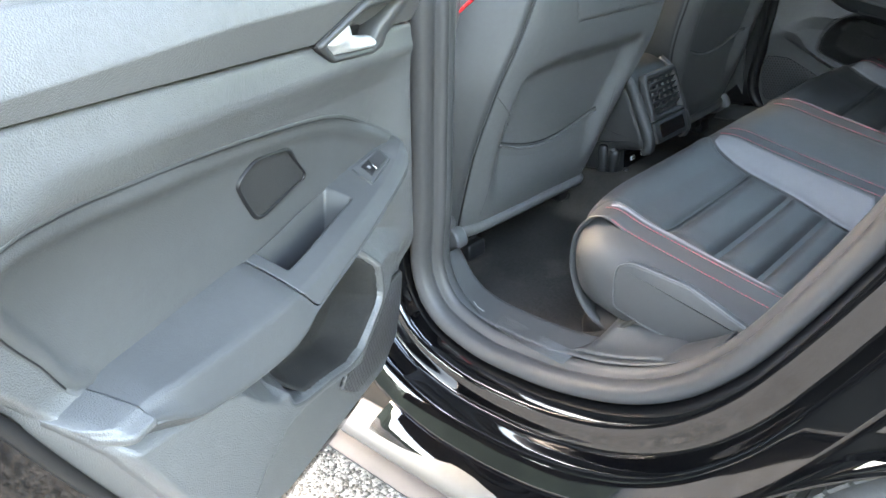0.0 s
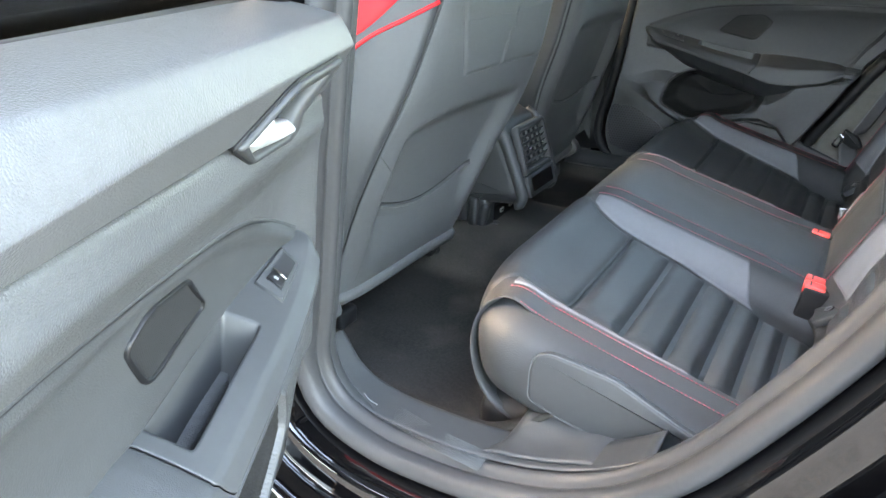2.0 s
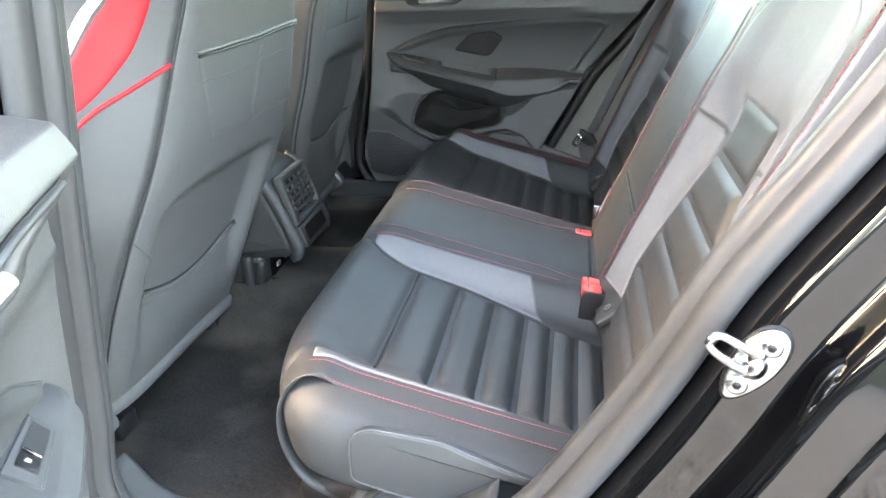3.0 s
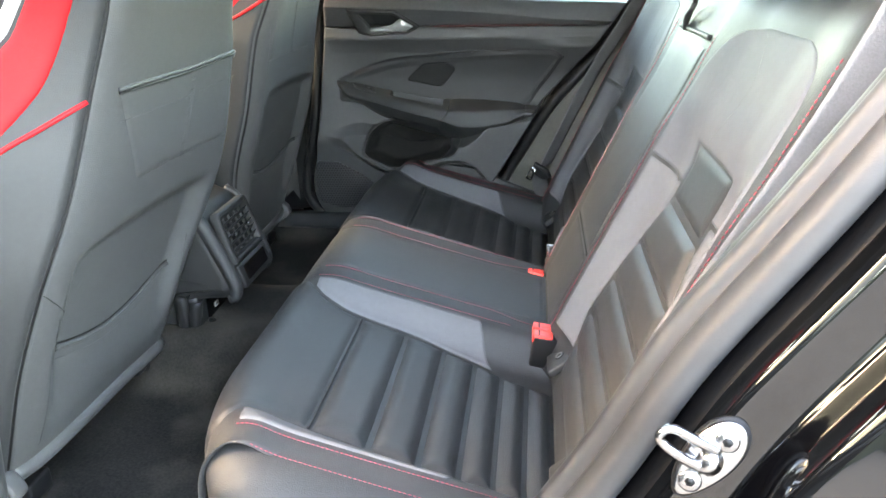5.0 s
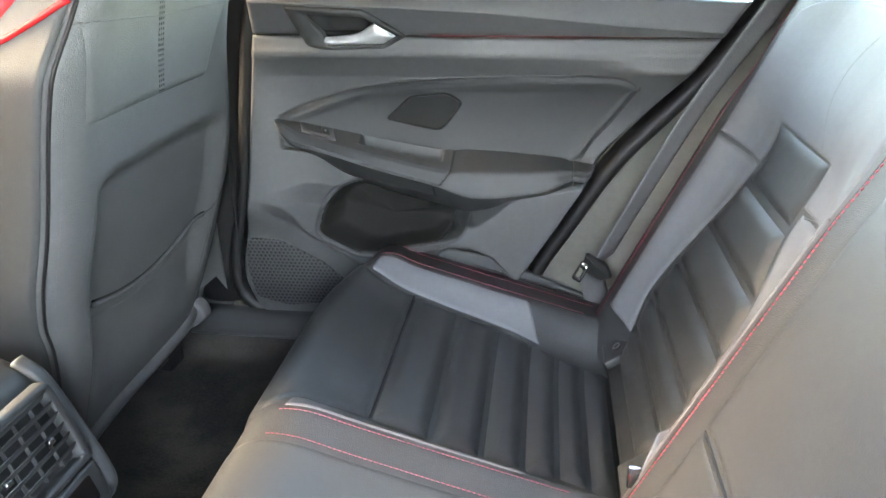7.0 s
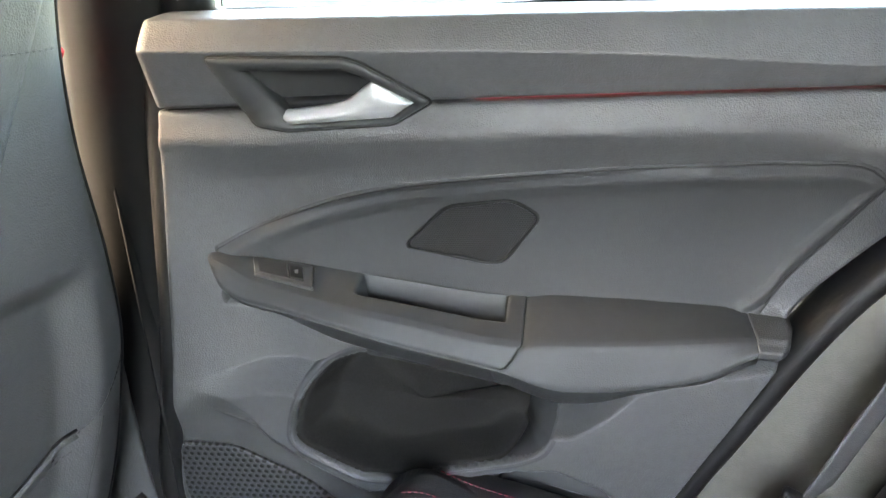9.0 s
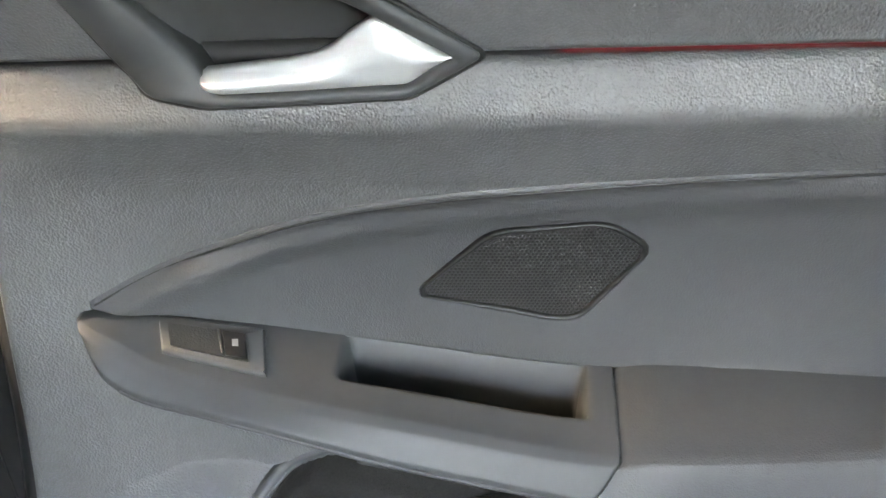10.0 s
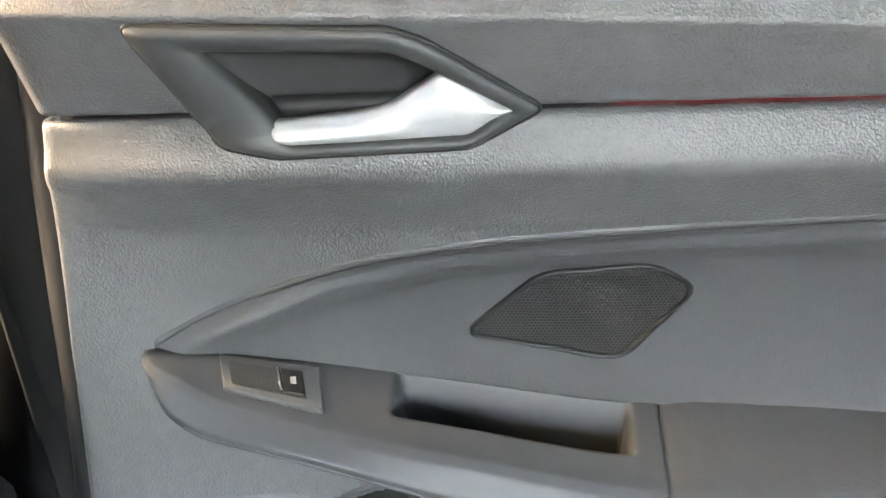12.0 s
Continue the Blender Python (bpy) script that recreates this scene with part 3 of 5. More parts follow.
def wheel():
    prof = [(0.225, 0.085), (0.28, 0.105), (0.303, 0.100), (0.313, 0.075), (0.315, 0.0), (0.313, -0.075), (0.303, -0.100), (0.28, -0.105), (0.225, -0.085)]
    pr = curve(prof, 40)
    w = part("wheel", sheet(lambda u, v: ((pr[min(int(round(v * 39)), 39)][0]) * math.cos(2 * math.pi * u), pr[min(int(round(v * 39)), 39)][1],
                                     (pr[min(int(round(v * 39)), 39)][0]) * math.sin(2 * math.pi * u)), 90, 40, loop_u=True), TYRE, bpy.data.objects["car_body"], "dusty black tyre on a grey alloy wheel")
    w.matrix_basis = pose(0.690, -0.775, 0.315)
    blocks = []
    for k in range(72):
        a = 2 * math.pi * k / 72
        for y in (-0.078, -0.04, 0.0, 0.04, 0.078):
            b = block(-0.011, 0.011, y - 0.016, y + 0.016, 0.311, 0.3185 - (0.004 if abs(y) > 0.07 else 0), 0)
            bmesh.ops.rotate(b, verts=b.verts, cent=(0, 0, 0), matrix=Matrix.Rotation(a + 0.02 * (y > 0), 3, "Y"))
            blocks.append(b)
    part("tread", join(blocks), TYRE, w, smooth=False)
    part("rim", tube([(0, -0.09, 0), (0, -0.07, 0), (0, 0.08, 0)], [0.222, 0.226, 0.226], 40), ALLOY, w)
    for k in range(5):
        a = 2 * math.pi * k / 5
        part("spoke", tube([(0.03 * math.cos(a), -0.095, 0.03 * math.sin(a)), (0.21 * math.cos(a), -0.092, 0.21 * math.sin(a))], [0.03, 0.018], 8), ALLOY, w)


SILL = hermite([(-0.175, 0.500), (-0.150, 0.462), (-0.120, 0.442), (-0.06, 0.4285), (0.02, 0.4255), (0.095, 0.431), (0.179, 0.452), (0.251, 0.490), (0.30, 0.53)])

# outline of the rear door trim: front and rear edge by height
DOOR_FRONT = hermite([(0.40, -0.20), (0.43, -0.228), (0.489, -0.243), (0.60, -0.220), (0.678, -0.205), (0.805, -0.188), (0.908, -0.174), (1.0, -0.162)])
DOOR_REAR = hermite([(0.40, 0.06), (0.417, 0.12), (0.495, 0.235), (0.60, 0.305), (0.685, 0.355), (0.711, 0.370), (0.788, 0.436), (0.888, 0.520), (1.0, 0.60)])

ground()
backdrop()
car_side()
cabin_lining()
wheel()


# ---- rear doors ----
def rear_door(side, place, label):
    """A rear door in the right-hand door's coordinates, mirrored for the left (side -1); it hangs on its hinge line."""
    hx, hy = -0.316, 0.860
    door = thing("rear_door", label, "car door", group="rear doors of the car")
    door.matrix_basis = place

    def wall(x):
        return 0.666 + 0.045 * (x - 0.03)

    def at(x, q, z):
        """A point q metres inwards of the leather insert's plane."""
        return x - hx, side * (wall(x) - q - hy), z

    inward = (0, -side, 0)
    lip = [(-0.206, 0.641), (-0.116, 0.664), (-0.085, 0.664), (-0.05, 0.657), (0.0, 0.655), (0.06, 0.647), (0.13, 0.634), (0.168, 0.632), (0.195, 0.652), (0.22, 0.676), (0.25, 0.688), (0.29, 0.694), (0.345, 0.702), (0.40, 0.708),
           (0.40, 0.60), (0.31, 0.45), (0.24, 0.50), (0.20, 0.548), (0.165, 0.562), (0.13, 0.560), (0.07, 0.546), (0.015, 0.530), (-0.02, 0.522), (-0.08, 0.553), (-0.155, 0.602), (-0.20, 0.634)]
    pocket = rounded([(-0.090, 0.590), (-0.083, 0.620), (-0.070, 0.647), (-0.050, 0.664), (-0.025, 0.673), (0.0, 0.674), (0.06, 0.660), (0.13, 0.643), (0.160, 0.637), (0.171, 0.627),
                      (0.154, 0.592), (0.130, 0.581), (0.069, 0.567), (0.013, 0.551), (-0.022, 0.551), (-0.055, 0.566), (-0.080, 0.578)], 0.008, 3)
    bulge = hermite([(-0.24, 0.034), (-0.20, 0.036), (0.0, 0.048), (0.14, 0.055), (0.20, 0.0580), (0.26, 0.0545), (0.31, 0.0515), (0.37, 0.048)])
    band = hermite([(0.40, 0.0), (0.45, 0.004), (0.53, 0.008), (0.60, 0.012), (0.66, 0.015), (0.70, 0.012), (0.78, 0.012), (0.845, 0.020), (0.858, 0.026), (0.870, 0.0320),
                    (0.880, 0.0370), (0.8845, 0.0375), (0.892, 0.0360), (0.9065, 0.0325), (0.909, 0.026)])

    zlo = hermite([(-0.145, 0.779), (-0.0965, 0.769), (-0.0157, 0.749), (0.136, 0.725), (0.222, 0.722), (0.272, 0.717), (0.331, 0.706), (0.364, 0.749), (0.393, 0.788), (0.420, 0.833)])
    zhi = hermite([(-0.145, 0.780), (-0.118, 0.793), (-0.0805, 0.8075), (-0.0263, 0.825), (0.0257, 0.835), (0.0755, 0.840), (0.1725, 0.8465), (0.2622, 0.850), (0.347, 0.8515),
                   (0.387, 0.8515), (0.407, 0.846), (0.420, 0.834)])
    hollow = hermite([(-0.16, 0.028), (-0.10, 0.016), (-0.02, 0.004), (0.06, 0.0), (0.15, 0.0), (0.25, 0.0), (0.33, -0.003), (0.43, 0.010)])
    leanw = hermite([(-0.16, 0.3), (0.0, 0.6), (0.15, 0.6), (0.30, 0.9), (0.43, 1.0)])

    def pad(x, z):
        """How far the leather insert stands inwards."""
        return hollow(x) + leanw(x) * 0.026 * max(0.0, (z - 0.76) / 0.085) ** 2


    # inner handle: outline of surround and opening, corner by corner
    outer = rounded([(-0.107, 0.954), (0.004, 0.949), (0.017, 0.944), (0.067, 0.9105), (0.034, 0.8930), (-0.057, 0.8900), (-0.083, 0.8955), (-0.091, 0.908)], 0.005, 7)
    inner = rounded([(-0.080, 0.943), (0.003, 0.940), (0.014, 0.935), (0.053, 0.9110), (0.033, 0.8980), (-0.050, 0.8955), (-0.0535, 0.900), (-0.064, 0.918)], 0.003, 7)
    rim_n = len(outer)

    def base(x, z):
        """The panel's surface without the insert's bed and the pocket."""
        b = band(z)
        fwd = step(-0.09, -0.20, x) * step(0.56, 0.63, z)
        q = b + max(0.0, 0.035 - b) * fwd
        if x > 0.24:
            q += (pad(x, z) - 0.001 - q) * step(0.24, 0.34, x) * step(0.69, 0.72, z) * step(0.885, 0.855, z)
        if z < 0.73 and x > -0.23:
            s = inside(lip, x, z)
            # the bulge swells slowly below the armrest and quickly at its lower edge
            soft = 0.015 + 0.012 * step(0.585, 0.62, z)
            q += (bulge(x) - q) * min(max((s + 0.002) / soft, 0), 1)
        return q

    def border(x, z):
        """How far inside the insert's outline a point lies."""
        return min(zhi(x) - z, 0.424 - x, z - zlo(x) + (0.018 + 0.034 * step(0.20, 0.14, x)) * (1 - step(0.315, 0.332, x)))

    def lower(u, v):
        z = 0.405 + 0.504 * v
        xf, xr = DOOR_FRONT(z), DOOR_REAR(z)
        x = xf + (xr - xf) * u
        q = base(x, z)
        if -0.11 < x < 0.19 and 0.53 < z < 0.70:
            q += (-0.052 - q) * step(0.001, 0.005, inside(pocket, x, z))
        if -0.145 < x < 0.424 and z > 0.66:
            q -= max(0.0, q + 0.012 - pad(x, z)) * step(-0.002, 0.003, border(x, z))
        if z > 0.885 and -0.09 < x < 0.07:
            q -= 0.045 * step(-0.003, 0.0, inside(inner, x, z))
        edge = min(x - xf, xr - x)
        q -= 0.022 * (1 - min(max(edge / 0.006, 0), 1)) ** 2
        return at(x, q, z)

    part("lower_panel", sheet(lower, 300, 240), GRAIN, door, "grained dark plastic panel", thick=0.0025)
    part("edge_return", sheet(lambda u, v: at(*[(DOOR_FRONT(0.405 + 0.58 * u) + 0.001, -0.006 - 0.09 * v, 0.405 + 0.58 * u)][0]), 30, 4), BLACK_PLASTIC, door, thick=0.002)
    # pocket: rolled rim with its wall, flocked lining inside
    pc, pn = contour(pocket, 110)
    pm = pc.mean(0)

    def pocket_rim(u, v):
        k = int(round(u * 110)) % 110
        far = step(0.11, 0.165, pc[k][0])
        o, h = [(0.008, -0.004), (0.0055, 0.0003), (0.003, 0.0016), (0.0005, 0.0012), (-0.0008, -0.002), (-0.002 - 0.006 * far, -0.012), (-0.004 - 0.022 * far, -0.044)][int(round(v * 6))]
        p = pc[k] + pn[k] * o
        return at(p[0], base(*pc[k]) + h, p[1])
    part("pocket_rim", sheet(pocket_rim, 110, 7, loop_u=True), SATIN, door, "satin dark pocket rim", thick=0.0006)

    def lining_fn(u, v):
        k = int(round(u * 110)) % 110
        far = step(0.11, 0.165, pc[k][0])
        edge = pc[k] - pn[k] * (0.002 + 0.020 * far)
        p = pm + (edge - pm) * v
        deep = 0.052 - (0.046 - 0.036 * far) * step(0.70, 1.0, v) ** 2
        return at(p[0], base(*pc[k]) * v + bulge(pm[0]) * (1 - v) - deep, p[1])
    part("pocket_lining", sheet(lining_fn, 110, 22, loop_u=True), LINING, door, "grey flocked pocket lining", thick=0.001)
    # upper trim with a soft crease and rolled top
    crease = hermite([(-0.20, 0.962), (0.17, 0.946), (0.40, 0.926), (0.60, 0.914)])
    top = hermite([(-0.20, 0.984), (0.17, 0.972), (0.60, 0.956)])

    def upper(u, v):
        zc, zt = crease(-0.17 + 0.72 * u), top(-0.17 + 0.72 * u)
        if v < 0.45:
            w = v / 0.45
            z, q = 0.9115 + (zc - 0.9115) * w, 0.0345 + 0.55 * (zc - 0.9115) * w - 0.008 * (1 - min(w / 0.06, 1)) ** 2
        elif v < 0.75:
            w = (v - 0.45) / 0.30
            z, q = zc + (zt - zc) * w, 0.0345 + 0.55 * (zc - 0.9115) - 0.004 * w * w - 0.010 * w
        else:
            w = (v - 0.75) / 0.25
            z, q = zt + 0.005 * math.sin(math.pi * w * 0.75), 0.0205 + 0.55 * (zc - 0.9115) - 0.075 * w
        xf, xr = DOOR_FRONT(min(z, 1.0)), DOOR_REAR(min(z, 1.0))
        x = xf + (xr - xf) * u
        if z < 0.95 and -0.09 < x < 0.07:
            q -= 0.045 * step(-0.003, 0.0, inside(inner, x, z))
        edge = min(x - xf, xr - x)
        q -= 0.024 * (1 - min(max(edge / 0.006, 0), 1)) ** 2
        return at(x, q, z)

    part("upper_trim", sheet(upper, 170, 70), SOFT, door, "grained dark soft-touch upper trim", thick=0.0025)
    if side > 0:
        part("light_strip", tube(curve([at(0.10, 0.0250, 0.9108), at(0.25, 0.0250, 0.9108), at(0.447, 0.0250, 0.9108)], 20), 0.0010, 8), AMBIENT, door, "dim red light strip")
    part("shadow_gap", sheet(lambda u, v: at(DOOR_FRONT(0.91) + 0.004 + (DOOR_REAR(0.91) - DOOR_FRONT(0.91) - 0.012) * u, 0.019, 0.904 + 0.012 * v), 20, 2), BLACK_PLASTIC, door, thick=0.002)

    # padded leather insert
    def insert(u, v):
        x = -0.145 + 0.5685 * u
        a, b = zlo(min(x, 0.4199)) - 0.005 * step(0.32, 0.35, x), zhi(min(x, 0.4199)) + 0.005
        z = a + (b - a) * v
        e = border(x, z)
        bead = base(x, z) + 0.0011 - 0.004 * step(-0.0022, -0.005, e)
        rise = 1 - (1 - min(max(e / 0.011, 0), 1)) ** 2
        q = bead + (pad(x, z) + 0.001 + 0.003 * math.exp(-((e - 0.012) / 0.008) ** 2) - bead) * rise
        return at(x, q, z)

    part("leather_insert", sheet(insert, 170, 76), LEATHER_PLAIN, door, "padded dark leather insert", thick=0.002)
    rimline = [(x, zhi(x)) for x in np.linspace(-0.143, 0.415, 60)] + [(x, zlo(x)) for x in np.linspace(0.419, 0.345, 14)]
    part("insert_seam", tube([at(x, base(x, z) + 0.0014, z - 0.0004) for x, z in rimline], 0.0012, 6), BLACK_PLASTIC, door)

    # armrest: plastic front with pull cup, padded rear
    zt = hermite([(-0.150, 0.779), (-0.0965, 0.770), (-0.0157, 0.7505), (0.136, 0.727), (0.222, 0.724), (0.272, 0.719), (0.335, 0.710)])
    zr = hermite([(-0.150, 0.777), (-0.130, 0.772), (-0.104, 0.759), (0.028, 0.728), (0.137, 0.706), (0.22, 0.703), (0.29, 0.705), (0.335, 0.706)])
    ze = hermite([(-0.150, 0.773), (-0.138, 0.763), (-0.128, 0.753), (-0.112, 0.743), (-0.071, 0.734), (0.029, 0.705), (0.117, 0.682), (0.175, 0.664), (0.203, 0.663), (0.285, 0.673), (0.318, 0.688), (0.335, 0.695)])
    qr = hermite([(-0.150, 0.028), (-0.143, 0.038), (-0.130, 0.044), (-0.10, 0.049), (-0.06, 0.053), (0.028, 0.056), (0.137, 0.056), (0.22, 0.051), (0.29, 0.047), (0.335, 0.043)])

    def section(x, v, cup):
        t, r, e, w = zt(x), zr(x), ze(x), qr(x)
        if v < 0.55:
            k = v / 0.55
            a = hollow(x) - 0.008
            q, z = a + (w - 0.002 - a) * k, t + (r - t) * k ** 1.3
            if cup:
                s = min(inside(cup, x, k), 1)
                z -= 0.050 * step(0.0, 0.055, s)
            return q, z
        k = (v - 0.55) / 0.45
        tip, body = step(-0.150, -0.125, x), step(-0.12, -0.03, x)
        pts = [(w - 0.002, r), (w + 0.003, r - min(0.004, (r - e) * 0.3)), (w + 0.0105 * tip, e + 0.006 * tip), (w + 0.0105 * tip, e + 0.001), (w + 0.006 * tip, e - 0.003), (w * 0.7, e - 0.010 - 0.016 * body), (-0.006, e - 0.022 - 0.033 * body)]
        f = k * (len(pts) - 1)
        j = min(int(f), len(pts) - 2)
        a, b = pts[j], pts[j + 1]
        return a[0] + (b[0] - a[0]) * (f - j), a[1] + (b[1] - a[1]) * (f - j)

    # cup outline: along the arm in metres, across it as a share of the top
    def cup_depth(x, k):
        dx = min(x + 0.014, 0.122 - x)
        dk = min(k - 0.12, 0.72 - k) * 0.055
        return step(0.0, 0.007, dx) * step(0.0, 0.0045, dk)

    def split(v):
        """Where the padded rear half of the arm begins."""
        return 0.137 - 0.026 * step(0.58, 0.80, v)

    def front_arm(u, v):
        x = -0.150 + (split(v) + 0.150) * u
        q, z = section(x, v, None)
        if v < 0.55:
            z -= 0.062 * cup_depth(x, v / 0.55)
        return at(x, q, z)

    part("armrest_base", sheet(front_arm, 150, 100), SATIN, door, "satin dark armrest with pull cup", thick=0.0015)

    def rear_arm(u, v):
        s0 = split(v) + 0.0005
        x = s0 + (0.332 - s0) * u
        q, z = section(x, v, None)
        e = min(x - s0, 0.332 - x)
        z += (0.003 * min(e / 0.02, 1) if v < 0.62 else 0) - 0.0012 * (1 - min(e / 0.004, 1)) ** 2
        q += 0.003 * min(e / 0.03, 1) * step(0.3, 0.6, v)
        return at(x, q, z)

    part("armrest_pad", sheet(rear_arm, 70, 60), LEATHER_PLAIN, door, "padded dark leather armrest")
    def arm_end(u, v):
        q, z = section(0.3325, 0.03 + v * 0.80, None)
        xe = DOOR_REAR(z) - 0.002
        x = 0.3312 + (xe - 0.3312) * u
        e = xe - x
        return at(x, q + 0.001 - 0.024 * (1 - min(e / 0.012, 1)) ** 2, z - 0.003 * u)
    part("armrest_end", sheet(arm_end, 24, 40), GRAIN, door, "grained armrest end", thick=0.0015)

    def rear_return(u, v):
        z = 0.43 + 0.55 * u
        x = DOOR_REAR(z)
        return at(x - 0.003 + 0.010 * v, base(x - 0.008, min(z, 0.905)) - 0.008 + (-0.022 - base(x - 0.008, min(z, 0.905))) * v, z)
    part("rear_return", sheet(rear_return, 70, 6), GRAIN, door, "grained return of the door trim", thick=0.0015)
    part("cup_seam", tube([at(0.028, 0.012, 0.6775), at(0.085, 0.010, 0.669)], 0.0007, 5), GREY_TRIM, door)
    # grey moulding line under the arm
    line = [at(x, qr(x) + 0.0108, ze(x) + 0.0015) for x in np.linspace(-0.120, 0.330, 60)]
    part("armrest_line", tube(line, 0.0013, 6), SATIN, door)

    # tweeter grille in the insert
    spk = rounded([(0.024, 0.775), (0.068, 0.8165), (0.128, 0.8215), (0.154, 0.804), (0.118, 0.7575), (0.100, 0.7575)], 0.010, 5)
    sc = curve(spk, 70, closed=True)
    cx, cz = sc.mean(0)

    def spk_ring(u, v):
        k = int(round(u * 70)) % 70
        w, h = [(0.0, -0.003), (0.0, 0.0035), (0.25, 0.0052), (0.75, 0.0052), (1.0, 0.0036), (1.0, 0.0005)][int(round(v * 5))]
        d = sc[k] - (cx, cz)
        p = sc[k] - d / np.linalg.norm(d) * 0.0042 * w
        return at(p[0], pad(p[0], p[1]) + h, p[1])
    part("speaker_frame", sheet(spk_ring, 70, 6, loop_u=True), BLACK_PLASTIC, door, "black grille frame")

    def net_fn(u, v):
        k = int(round(u * 70)) % 70
        d = (sc[k] - (cx, cz)) * (1 - 0.0036 / np.linalg.norm(sc[k] - (cx, cz)))
        p = d * v + (cx, cz)
        return at(p[0], pad(p[0], p[1]) + 0.0030 + 0.001 * (1 - v * v), p[1])
    part("speaker_grille", sheet(net_fn, 70, 8, loop_u=True), GRILLE, door, "black perforated grille")

    # window switch
    def arm_top(x, k):
        t, r, w = zt(x), zr(x), qr(x)
        a = hollow(x) - 0.008
        return a + (w - 0.002 - a) * k, t + (r - t) * k ** 1.3

    def on_arm(x, k, h):
        q, z = arm_top(x, k)
        return at(x, q + 0.002 * (h > 0), z + h)

    up = (0, -side * 0.25, 1)
    sw = slab([on_arm(x, k, -0.001) for x, k in rounded([(-0.111, 0.30), (-0.056, 0.28), (-0.048, 0.84), (-0.102, 0.86)], 0.008, 5)], up, 0.0046, 0.0016)
    switch = part("window_switch", sw, SATIN, door)
    part("switch_well", slab([on_arm(x, k, 0.0018) for x, k in rounded([(-0.104, 0.41), (-0.064, 0.39), (-0.058, 0.72), (-0.098, 0.74)], 0.004, 4)], up, 0.0021), CONSOLE, switch, smooth=False)
    part("rocker", slab([on_arm(x, k, 0.0024) for x, k in ((-0.0758, 0.415), (-0.0640, 0.405), (-0.0590, 0.70), (-0.0698, 0.71))], up, 0.0030, 0.0006), BLACK_PLASTIC, switch)
    part("chrome_line", slab([on_arm(x, k, 0.0024) for x, k in ((-0.0780, 0.42), (-0.0766, 0.42), (-0.0706, 0.71), (-0.0720, 0.71))], up, 0.0036, 0.0003), CHROME, switch)
    part("window_mark", slab([on_arm(x, k, 0.0048) for x, k in ((-0.0690, 0.53), (-0.0662, 0.51), (-0.0648, 0.60), (-0.0678, 0.61))], up, 0.0009), WHITE_PRINT, switch, smooth=False)

    # inner door handle: bezel ring, dark recess, silver lever
    def lean(x, z, extra=0.0):
        """Points on the leaning upper trim."""
        q = 0.0345 + 0.55 * min(max(z - 0.907, -0.001), 0.055)
        return at(x, q + extra, z)

    def bezel(u, v):
        k = int(round(u * rim_n)) % rim_n
        prof = [(0.0, -0.006), (0.0, 0.003), (0.08, 0.0058), (0.5, 0.0068), (0.88, 0.0058), (1.0, 0.003), (1.0, -0.004), (0.99, -0.024)]
        w, h = prof[int(round(v * 7))]
        p = outer[k] * (1 - w) + inner[k] * w
        return lean(p[0], p[1], h)

    def recess(u, v):
        x, z = -0.088 + 0.145 * u, 0.893 + 0.054 * v
        d = -0.024 + 0.020 * step(-0.052, -0.072, x) + 0.016 * step(0.004, 0.020, x) - 0.006 * math.sin(math.pi * v)
        return lean(x, z, d)
    part("handle_bezel", sheet(bezel, rim_n, 8, loop_u=True), SATIN, door, "dark satin handle surround", thick=0.0005)
    part("bezel_gap", tube([at(p[0], max(0.0345 + 0.55 * (p[1] - 0.907), band(p[1])) + 0.0004, p[1]) for p in np.array(outer) * 1.012 - np.mean(outer, axis=0) * 0.012], 0.0015, 6, closed=True), BLACK_PLASTIC, door)
    part("handle_recess", sheet(recess, 30, 20), SATIN, door, "dark hollow behind the lever", thick=0.001)
    hi = curve([(-0.061, 0.9060), (-0.035, 0.9085), (-0.015, 0.911), (-0.001, 0.915), (0.011, 0.9225), (0.022, 0.9290), (0.026, 0.9285), (0.040, 0.9195), (0.0535, 0.911)], 50)
    lo = curve([(-0.053, 0.8945), (-0.02, 0.8952), (0.010, 0.8960), (0.034, 0.8970), (0.044, 0.9040), (0.0535, 0.9108)], 50)
    cross = hermite([(0.0, -0.006), (0.03, 0.000), (0.06, 0.0020), (0.56, 0.0090), (0.62, 0.0086), (0.93, 0.0005), (0.97, -0.002), (1.0, -0.007)])

    def lever_fn(u, v):
        k = int(round(u * 49))
        p = hi[k] * (1 - v) + lo[k] * v
        return lean(p[0], p[1], cross(v) - 0.004 * (1 - step(0.0, 0.03, u)) - 0.003 * (1 - step(0.0, 0.05, 1 - u)))
    part("handle_lever", sheet(lever_fn, 50, 24), SILVER, door, "satin silver lever", thick=0.001)

    # lower speaker net
    net = rounded([(-0.226, 0.563), (-0.165, 0.560), (-0.093, 0.520), (-0.040, 0.472), (-0.085, 0.436), (-0.164, 0.428), (-0.222, 0.444), (-0.232, 0.502)], 0.012, 4)
    part("woofer_net", slab([at(x, band(z) + 0.001, z) for x, z in net], inward, 0.006, 0.002), GRILLE_OPEN, door, "black honeycomb speaker net")

    # door shell outside the trim: painted edge, seal, outer skin, window
    def edge_path(o):
        pts = [(DOOR_REAR(z) + o, z) for z in (1.0, 0.93, 0.86, 0.79, 0.72, 0.65, 0.58, 0.51)] + [(0.15, 0.42 - o * 0.6), (0.06, 0.395 - o), (-0.10, 0.388 - o), (-0.20, 0.392 - o)]
        return curve([(x, z) for x, z in pts], 60)

    e0, e1 = edge_path(0.004), edge_path(0.085)

